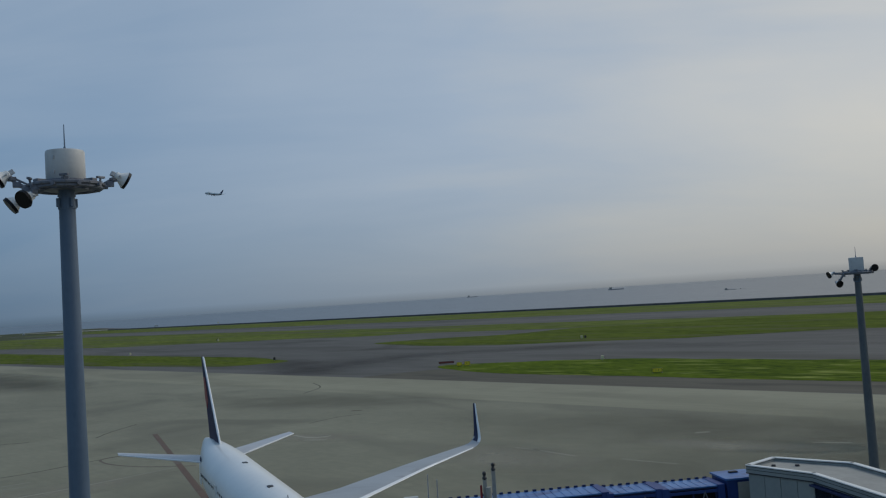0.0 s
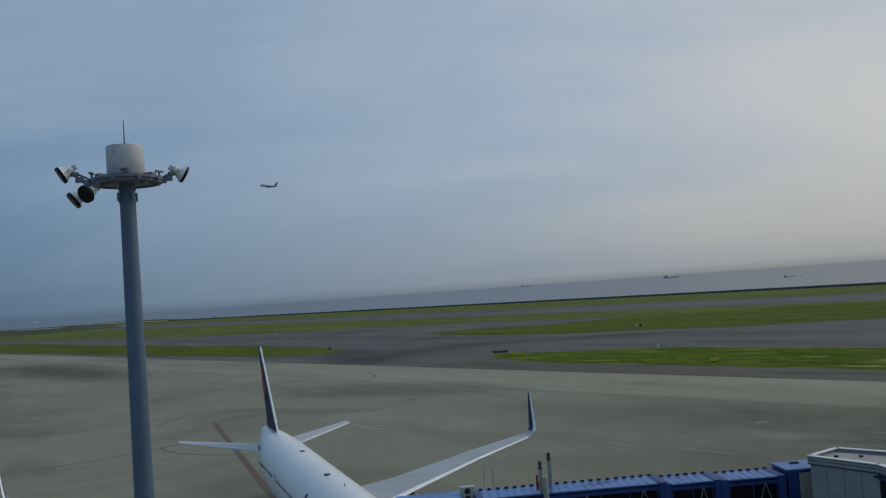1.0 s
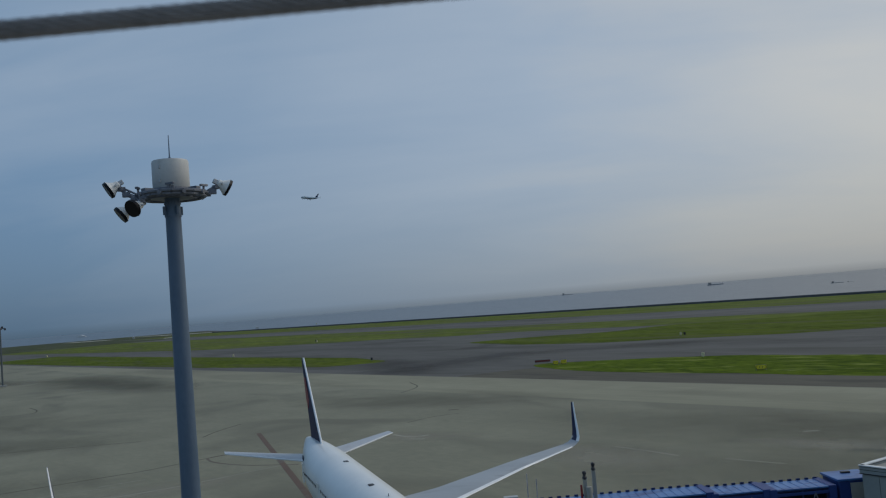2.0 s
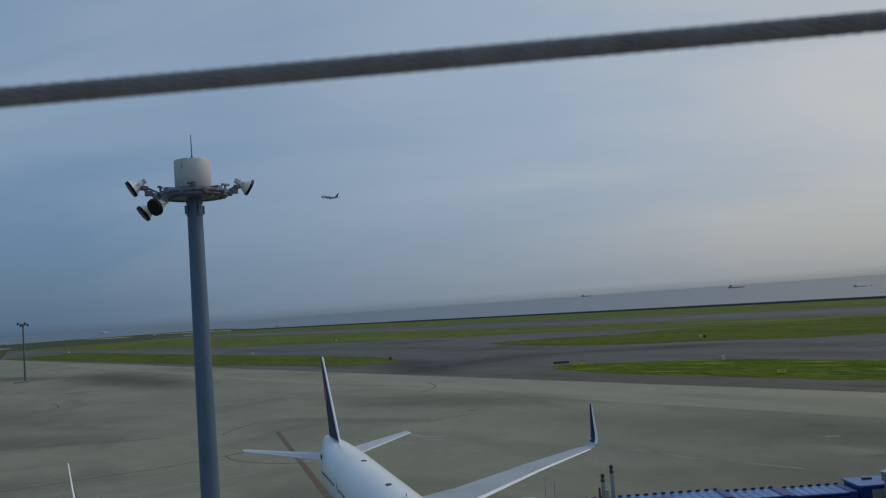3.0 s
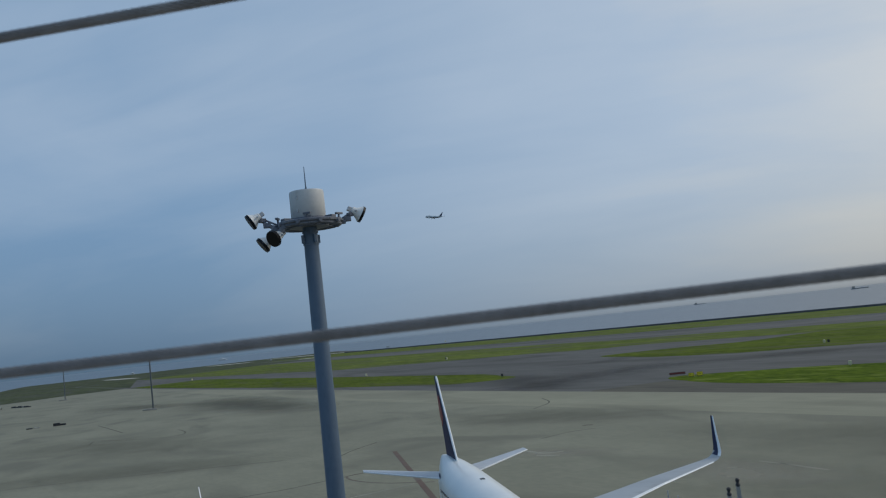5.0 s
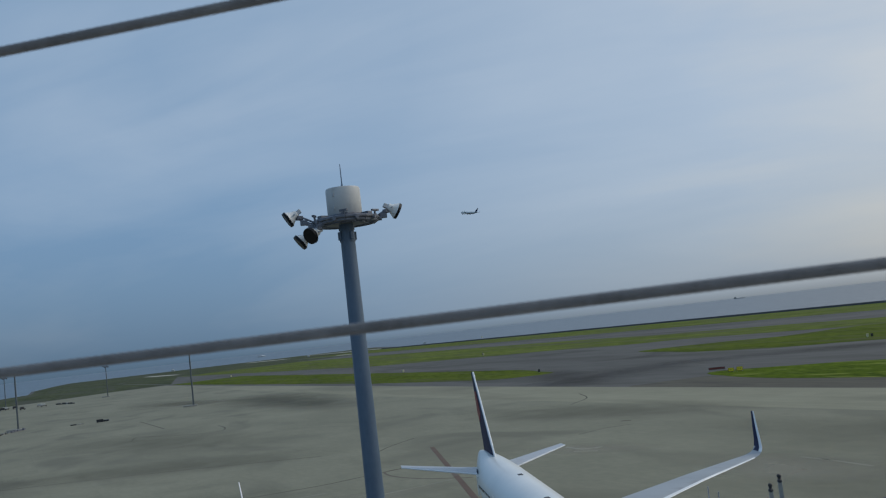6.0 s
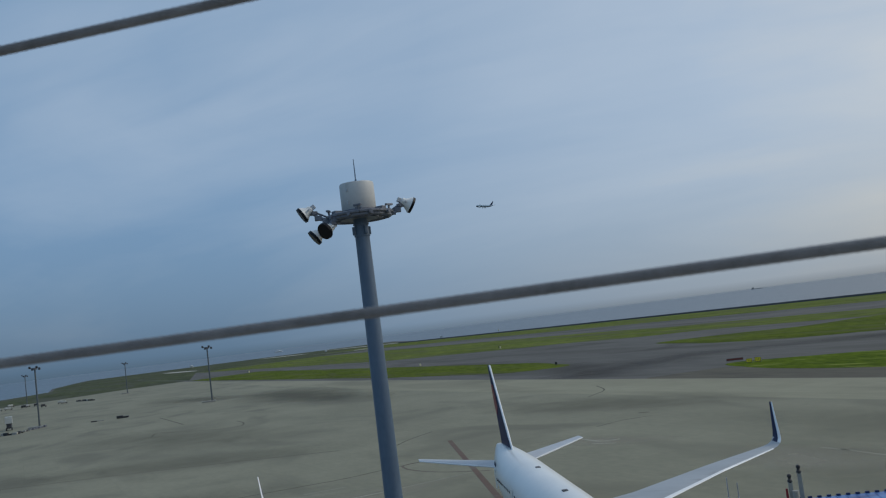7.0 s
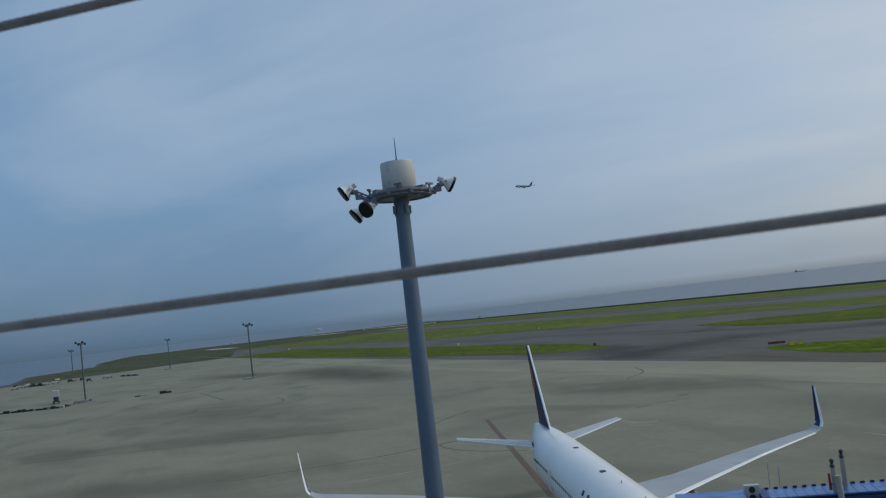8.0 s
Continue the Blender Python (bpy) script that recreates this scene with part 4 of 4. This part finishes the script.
        box(bm, (-1.2 - 0.16 * k, -0.7 + 0.12 * k, 5.3), (0.1, 2.9 * s, 2.9 * s), pose(0, 0, 0, 0, 0, -20), 0.02)
        part("bellows_fold", bm, DARK, cab)
    bm = bmesh.new()
    box(bm, (3.7, -1.1, 5.3), (1.2, 2.5, 2.76), None, 0.05)
    part("cab_neck", bm, BLUE_DARK, root)
    # rotunda
    bm = bmesh.new()
    box(bm, (26.15, -1.1, 5.48), (2.4, 2.5, 3.5), None, 0.08)
    rot = part("rotunda", bm, BLUE, root, "blue rotunda with flat roof")
    bm = bmesh.new()
    box(bm, (26.15, -1.1, 7.27), (2.6, 2.7, 0.14), None, 0.03)
    part("rotunda_roof", bm, BLUE_ROOF, rot)
    bm = bmesh.new()
    box(bm, (26.3, -2.37, 5.7), (1.2, 0.08, 2.7), None, 0.02)
    part("shutter", bm, ROOF, rot, "grey ribbed shutter")
    bm = bmesh.new()
    box(bm, (26.2, -0.6, 7.39), (0.6, 0.3, 0.12), None, 0.03)
    part("roof_vent", bm, DARK, rot)
    for x, w in ((26.0, 0.55), (13.4, 0.4)):
        for dy in ((-1.2,) if x > 20 else (-2.5, -0.1)):
            bm = bmesh.new()
            rod(bm, (x, dy, 0), (x, dy, 4.1), w, w, 16)
            part("column", bm, BLUE, root)
    for dy in (-2.6, 0.0):
        bm = bmesh.new()
        rod(bm, (13.4, dy - 0.25, 0.55), (13.4, dy + 0.25, 0.55), 0.55, n=20)
        part("wheel", bm, DARK, root)
    return root


passenger_bridge()


def air_unit(x, y, z):
    root = thing("air_conditioner", pose(x, y, z, 0, 0, 7), "white outdoor air conditioner with two fans on bridge roof", "air conditioner")
    bm = bmesh.new()
    box(bm, (0, 0, 0.55), (0.95, 0.5, 1.04), None, 0.04)
    part("case", bm, PALE, root)
    for k in (0.31, 0.79):
        bm = bmesh.new()
        rod(bm, (0, -0.27, k), (0, -0.24, k), 0.2, 0.2, 18)
        g = part("fan_grille", bm, DARK, root)
    bm = bmesh.new()
    for dx in (-0.35, 0.35):
        box(bm, (dx, 0, 0.02), (0.1, 0.5, 0.06))
    part("feet", bm, STEEL, root)


air_unit(-3.25, 61.9, 6.7)


def camera_post(x, y, z0, top, red):
    root = thing("beacon_post", pose(x, y, z0), "grey steel post with dark beacon head on bridge roof", "beacon post", "posts on the boarding bridge")
    bm = bmesh.new()
    box(bm, (0, 0, (top - z0) / 2 - 0.2), (0.26, 0.24, top - z0 - 0.4), None, 0.03)
    part("post", bm, ROOF, root)
    bm = bmesh.new()
    for h, r in ((top - z0 - 0.06, 0.14), (top - z0 - 0.38, 0.16)):
        bmesh.ops.create_uvsphere(bm, u_segments=14, v_segments=9, radius=r, matrix=Matrix.Translation((0, 0, h)))
    rod(bm, (0, 0, top - z0 - 0.7), (0, 0, top - z0 - 0.05), 0.09, 0.09, 12)
    part("beacon", bm, DARK, root)
    if red:
        bm = bmesh.new()
        rod(bm, (-0.26, -0.05, 0.15), (-0.26, -0.05, 1.15), 0.09, 0.07, 10)
        part("warning_lamp", bm, RED, root, "red warning lamp")


camera_post(2.30, 62.2, 7.27, 9.55, False)
camera_post(1.66, 61.2, 7.25, 9.2, True)


def rod_frame(x, y):
    root = thing("antenna_frame", pose(x, y, 0.02), "thin grey rods standing behind the boarding bridge", "antenna")
    for dx in (-0.45, 0.2):
        bm = bmesh.new()
        rod(bm, (dx, 0, 0), (dx + 0.12, 0, 8.3 - 0.4 * (dx > 0)), 0.05, 0.04, 6)
        part("rod", bm, STEEL, root)


rod_frame(-1.9, 66.5)


# ---- fixed walkway ----
def fixed_walkway():
    root = thing("fixed_walkway", pose(-0.22, 0, 0), "pale grey panelled elevated walkway with flat roof", "walkway")
    left = [(19.2, 61.2), (22.0, 57.4), (23.2, 50.3), (24.0, 1.2)]
    right = [(21.6, 63.2), (25.4, 59.7), (26.6, 52.0), (28.2, 1.2)]
    outline = left + right[::-1]
    part("body", prism(outline, 3.6, 8.05), CLADDING, root, "pale grey wall panels")
    part("roof", prism(outline, 8.054, 8.34), ROOF, root, "grey roof sheet")
    for chain, s in ((left, 0.16), (right, -0.16), ([left[0], right[0]], -0.16)):
        for a, b in zip(chain, chain[1:]):
            d = Vector((b[0] - a[0], b[1] - a[1], 0))
            ang = math.degrees(math.atan2(d.y, d.x))
            bm = bmesh.new()
            box(bm, ((a[0] + b[0]) / 2, (a[1] + b[1]) / 2, 8.28), (d.length + 0.16, 0.26, 0.5), pose(0, 0, 0, 0, 0, ang), 0.03)
            par = part("parapet", bm, CLADDING, root, "pale grey roof edge")
            # dark strips drawn in for the shade lines under the coping
            for z, w, h in ((8.50, 0.30, 0.045), (8.30, 0.285, 0.03), (8.055, 0.31, 0.05)):
                bm = bmesh.new()
                box(bm, ((a[0] + b[0]) / 2, (a[1] + b[1]) / 2, z), (d.length + 0.18, w, h), pose(0, 0, 0, 0, 0, ang), 0.006)
                part("shade_strip", bm, DARK, par, "dark strip painting the shade under the coping")
            bm = bmesh.new()
            box(bm, ((a[0] + b[0]) / 2, (a[1] + b[1]) / 2, 8.56), (d.length + 0.2, 0.34, 0.07), pose(0, 0, 0, 0, 0, ang), 0.01)
            part("coping", bm, LAMPWHITE, par)
    for x, y in ((20.9, 61.3), (22.3, 60.9)):
        bm = bmesh.new()
        rod(bm, (x, y, 8.33), (x, y, 8.46), 0.16, 0.13, 12)
        part("roof_vent", bm, DARK, root)
    # seams and glazing on the side that faces the bridge
    a, b = Vector((*left[0], 0)), Vector((*left[1], 0))
    d = (b - a).normalized()
    out = Vector((d.y, -d.x, 0))
    ang = math.degrees(math.atan2(d.y, d.x))
    for i in range(4):
        for z0, z1 in ((3.62, 5.7), (5.72, 7.98)):
            p = a + (b - a) * ((i + 0.5) / 4) + out * 0.03
            bm = bmesh.new()
            box(bm, (p.x, p.y, (z0 + z1) / 2), ((b - a).length / 4 - 0.03, 0.05, z1 - z0), pose(0, 0, 0, 0, 0, ang), 0.008)
            part("panel", bm, CLADDING, root)
    for (a, b), n in (((left[1], left[2]), 4), ((left[2], left[3]), 22)):
        a, b = Vector((*a, 0)), Vector((*b, 0))
        d = (b - a).normalized()
        out = Vector((d.y, -d.x, 0))
        ang = math.degrees(math.atan2(d.y, d.x))
        for i in range(n):
            p = a + (b - a) * ((i + 0.5) / n) + out * 0.02
            bm = bmesh.new()
            box(bm, (p.x, p.y, 6.2), ((b - a).length / n - 0.10, 0.06, 3.0), pose(0, 0, 0, 0, 0, ang), 0.01)
            part("window_pane", bm, GLASS, root, "dark window glass")
        bm = bmesh.new()
        m = (a + b) / 2 + out * 0.2
        box(bm, (m.x, m.y, 7.86), ((b - a).length, 0.4, 0.12), pose(0, 0, 0, 0, 0, ang), 0.02)
        part("sun_shade", bm, BLUE_DARK, root)
    for x, y in ((21.8, 59.8), (24.6, 52), (25.4, 36), (25.8, 20), (26, 6)):
        bm = bmesh.new()
        rod(bm, (x, y, 0.0), (x, y, 3.62), 0.4, 0.4, 14)
        part("column", bm, ROOF, root)


fixed_walkway()


# ---- far things on the airfield ----
def guidance_sign(x, y, w, h, material, turn, label, name="guidance_sign"):
    root = thing(name, pose(x, y, 0.05, 0, 0, turn), label, "airfield sign", "airfield signs")
    bm = bmesh.new()
    box(bm, (0, 0, 0.25 + h / 2), (w, 0.35, h), None, 0.05)
    face = part("face", bm, material, root)
    for z, hh in ((0.25 + h, 0.05), (0.24, 0.10)):
        bm = bmesh.new()
        box(bm, (0, -0.01, z), (w + 0.1, 0.40, hh), None, 0.03)
        part("edge_trim", bm, DARK, root)
    if material is YELLOW:
        for k in (-1, 1):
            bm = bmesh.new()
            box(bm, (k * w * 0.13, -0.185, 0.25 + h / 2), (w * 0.06, 0.02, h * 0.34))
            part("inscription_bar", bm, DARK, face)
    for dx in (-w / 2 + 0.1, w / 2 - 0.1):
        bm = bmesh.new()
        box(bm, (dx, -0.02, 0.25 + h / 2), (0.08, 0.42, h + 0.04), None, 0.03)
        part("end_frame", bm, DARK, root)
        bm = bmesh.new()
        rod(bm, (dx, 0, 0), (dx, 0, 0.3), 0.06, n=8)
        part("leg", bm, STEEL, root)
    return root


guidance_sign(2.6, 277.5, 1.6, 1.0, YELLOW, 0, "yellow and black taxiway guidance sign in the grass")
guidance_sign(5.0, 278, 1.7, 1.1, YELLOW, 0, "yellow and black taxiway guidance sign in the grass")
guidance_sign(48.2, 216.5, 2.3, 0.9, YELLOW, -12, "wide yellow and black taxiway guidance sign in the grass")
guidance_sign(-1.3, 291, 4.8, 0.6, DULLRED, 0, "low dull red holding position sign beside the taxiway")
for x, y, mt in ((43.8, 266.0, 0), (55.8, 388, 0), (57.3, 387.4, 1), (-172, 685, 1), (-181, 522, 0), (-71.4, 375, 1), (-494, 873, 0), (-170, 679, 0), (-465, 1864, 0)):
    root = thing("marker_light", pose(x, y, 0.05), "small cream-coloured marker box standing in the grass" if not mt else "small dark marker box standing in the grass", "marker", "airfield markers")
    s = 1.0 + max(0, (y - 350) / 900)
    bm = bmesh.new()
    box(bm, (0, 0, 0.75 * s), (0.8 * s, 0.6 * s, 1.1 * s), None, 0.06)
    part("case", bm, DARK if mt else CREAM, root)
    bm = bmesh.new()
    rod(bm, (0, 0, 0), (0, 0, 0.4 * s), 0.09, n=8)
    part("leg", bm, STEEL, root)


def ship(x, y, length, label):
    root = thing("ship", pose(x, y, sea_level(math.hypot(x, y)) - 0.5, 0, 0, 12), label, "ship", "ships at sea")
    bm = bmesh.new()
    rows = []
    for t, w in ((-0.5, 0.05), (-0.46, 0.07), (0.3, 0.075), (0.44, 0.04), (0.5, 0.003)):
        rows.append([(t * length, -w * length, 0.06 * length), (t * length, w * length, 0.06 * length), (t * length * 0.97, w * length * 0.7, -0.02 * length), (t * length * 0.97, -w * length * 0.7, -0.02 * length)])
    loft(bm, rows)
    part("hull", bm, HULL, root)
    bm = bmesh.new()
    box(bm, (-0.34 * length, 0, 0.11 * length), (0.14 * length, 0.1 * length, 0.12 * length), None, 0.3)
    part("bridge_house", bm, ROOF, root)
    bm = bmesh.new()
    rod(bm, (0.1 * length, 0, 0.05 * length), (0.1 * length, 0, 0.14 * length), 0.008 * length, n=6)
    part("mast", bm, STEEL, root)


for az, d, ln in ((-10.5, 4000, 72), (-17.2, 2160, 30), (-17.9, 2200, 16), (-1.65, 4700, 58)):
    ship(-d * math.sin(radians(az)), d * math.cos(radians(az)), ln, "dark cargo ship far out at sea" if ln > 50 else "small dark boat out at sea")


def service_truck(x, y, turn):
    root = thing("service_truck", pose(x, y, 0.02, 0, 0, turn), "white box-bodied high-lift service truck on the apron", "truck")
    bm = bmesh.new()
    box(bm, (0, 0, 4.6), (3.0, 6.0, 3.0), None, 0.12)
    part("box_body", bm, PALE, root)
    bm = bmesh.new()
    box(bm, (0, -0.3, 1.2), (2.3, 7.6, 0.5), None, 0.06)
    part("chassis", bm, DARK, root)
    for s in (-1, 1):
        bm = bmesh.new()
        rod(bm, (s * 0.9, -2.2, 1.3), (s * 0.9, 2.0, 3.2), 0.14, n=8)
        rod(bm, (s * 0.9, 2.0, 1.3), (s * 0.9, -2.2, 3.2), 0.14, n=8)
        part("lift_scissor", bm, DARK, root)
        for yy in (-2.8, 2.2):
            bm = bmesh.new()
            rod(bm, (s * 1.15 - 0.2, yy, 0.55), (s * 1.15 + 0.2, yy, 0.55), 0.55, n=16)
            part("wheel", bm, DARK, root)
    bm = bmesh.new()
    box(bm, (0, -3.4, 2.0), (2.3, 1.7, 1.8), None, 0.15)
    part("driver_cab", bm, FRAME, root)


service_truck(-315.8, 339.5, 221)


def cart(x, y, turn, paint, ln, label):
    root = thing("baggage_cart", pose(x, y, 0.02, 0, 0, turn), label, "cart", "ground equipment on the far apron")
    bm = bmesh.new()
    box(bm, (0, 0, 0.75), (ln, 1.7, 0.28), None, 0.05)
    part("deck", bm, DARK, root)
    bm = bmesh.new()
    box(bm, (-ln * 0.1, 0, 1.55), (ln * 0.7, 1.6, 1.4), None, 0.12)
    part("load", bm, paint, root)
    for sx in (-1, 1):
        for sy in (-1, 1):
            bm = bmesh.new()
            rod(bm, (sx * ln * 0.35, sy * 0.75 - 0.12, 0.32), (sx * ln * 0.35, sy * 0.75 + 0.12, 0.32), 0.32, n=12)
            part("wheel", bm, DARK, root)


CARTS = [(-555, 555, 5, 1), (-574, 579, 5, 1), (-574, 587, 5, 1), (-569, 589, 4, 0), (-563, 590, 4, 0), (-558, 591, 5, 1), (-556, 599, 6, 1), (-617, 668, 6, 1), (-546, 605, 5, 0), (-553, 616, 5, 1),
         (-543, 615, 4, 0), (-503, 577, 4, 0), (-514, 609, 5, 1), (-505, 602, 5, 1), (-597, 612, 5, 1), (-604, 606, 5, 0)]
for i, (x, y, ln, wh) in enumerate(CARTS):
    cart(x, y, 38 + 7 * (i % 4), PALE if wh else DARK, ln, "white ground equipment cart on the far apron" if wh else "dark ground equipment cart on the far apron")


def barrier(a, b, h, w, name, label, material):
    d = Vector((b[0] - a[0], b[1] - a[1], 0))
    root = thing(name, pose(a[0], a[1], 0.02, 0, 0, math.degrees(math.atan2(d.y, d.x))), label, "barrier", "low barriers on the far apron")
    n = max(1, int(d.length / 1.7))
    for i in range(n):
        a, b, c, e = (random.random() for _ in range(4))
        bm = bmesh.new()
        ht = h * (0.45 + 0.9 * b)
        box(bm, ((i + 0.3 + 0.4 * c) * d.length / n, (e - 0.5) * 1.2, ht / 2), (d.length / n * (0.8 + 0.4 * a), w * (0.6 + 0.5 * e), ht), pose(0, 0, 0, 0, 0, 14 * (c - 0.5)), 0.06)
        part("block", bm, material if c < 0.88 else ROOF, root)


barrier((-322, 301), (-283, 307.5), 0.9, 1.0, "equipment_row", "row of low dark equipment on the apron", DARK)
barrier((-283.5, 308.5), (-290, 323), 0.8, 1.0, "equipment_row", "row of low dark equipment on the apron", DARK)
barrier((-290.5, 324), (-293, 336), 0.9, 1.0, "equipment_row", "row of low grey equipment beside a light mast", FRAME)
barrier((-581, 594), (-560, 592), 1.3, 2.0, "equipment_row", "row of parked dark equipment on the apron", DARK)
barrier((-500, 610), (-470, 594), 1.0, 1.5, "equipment_row", "row of parked dark equipment on the apron", DARK)
barrier((-266.5, 333), (-262.5, 335.5), 0.9, 1.2, "equipment_row", "low dark pallet on the apron", DARK)
barrier((-257, 338), (-253, 340.5), 0.9, 1.2, "equipment_row", "low dark pallet on the apron", DARK)


def far_building(x, y, w, h, turn):
    root = thing("hangar", pose(x, y, 0.0, 0, 0, turn), "small white building far across the airfield", "building", "far buildings")
    bm = bmesh.new()
    loft(bm, [[(-w / 2, s * w * 0.35, 0), (-w / 2, s * w * 0.35, h * 0.6)] [::1] + [(w / 2, s * w * 0.35, h * 0.6), (w / 2, s * w * 0.35, 0)] for s in (-1, 1)])
    part("wall", bm, PALE, root)
    bm = bmesh.new()
    loft(bm, [[(-w / 2 - 0.5, s * w * 0.36, h * 0.62), (0, s * w * 0.36, h), (w / 2 + 0.5, s * w * 0.36, h * 0.62)] for s in (-1, 1)])
    part("roof", bm, LAMPWHITE, root)


for x, y, w, h in ((-1820, 3480, 34, 16), (-1511, 2343, 9, 6), (-960, 2080, 5, 4), (-650, 2050, 7, 5)):
    far_building(x, y, w, h, 20)


# ---- observation deck: wire fence in front of the lens ----
FENCE_Y = 0.75


def wire_rope(z, name="wire_rope"):
    """Eight strands laid round a core, 10 mm over all."""
    bm = bmesh.new()
    x0, x1, step, strands = -2.4, 2.2, 0.005, 8
    n = int((x1 - x0) / step)
    for k in range(strands):
        rows = []
        for i in range(n + 1):
            x = x0 + i * step
            a = 2 * math.pi * (k / strands + x / 0.064)
            c = Vector((x, FENCE_Y + 0.08 * x + 0.0036 * math.cos(a), z + 0.0035 * x + 0.0036 * math.sin(a)))
            rows.append([c + Vector((0, 0.00128 * math.cos(j * math.pi / 4), 0.00128 * math.sin(j * math.pi / 4))) for j in range(8)])
        vs = [[bm.verts.new(p) for p in r] for r in rows]
        for a, b in zip(vs, vs[1:]):
            for j in range(8):
                bm.faces.new((a[j], a[(j + 1) % 8], b[(j + 1) % 8], b[j]))
    rod(bm, (x0, FENCE_Y + 0.08 * x0, z + 0.0035 * x0), (x1, FENCE_Y + 0.08 * x1, z + 0.0035 * x1), 0.0031, n=12)
    ob = part(name, bm, ROPE)
    ob.data.shade_smooth()
    return tagged(ob, "taut twisted grey steel wire rope of the fence", "wire rope", "fence wires")


WIRE_Z = 20.925
wire_rope(WIRE_Z)
wire_rope(WIRE_Z + 0.287)
for x in (-2.42, 2.22):
    root = thing("fence_post", pose(x, FENCE_Y + 0.08 * x, 19.3), "plain grey steel fence post of the deck", "fence post", "deck fence posts")
    bm = bmesh.new()
    box(bm, (0, 0, 1.15), (0.06, 0.05, 2.3), None, 0.006)
    part("post", bm, STEEL, root)
    bm = bmesh.new()
    box(bm, (0, 0, 0.01), (0.16, 0.16, 0.02), None, 0.004)
    part("foot_plate", bm, STEEL, root)
bm = bmesh.new()
box(bm, (0, -8.9, 19.15), (60, 20.6, 0.3), None, 0.02)
tagged(part("deck_floor", bm, ROOF), "plain grey observation deck floor", "floor", kind="structure")
bm = bmesh.new()
box(bm, (0, -9.6, 9.5), (58, 18.6, 18.99))
tagged(part("terminal_wall", bm, PALE), "plain pale terminal building below the deck", "wall", kind="structure")
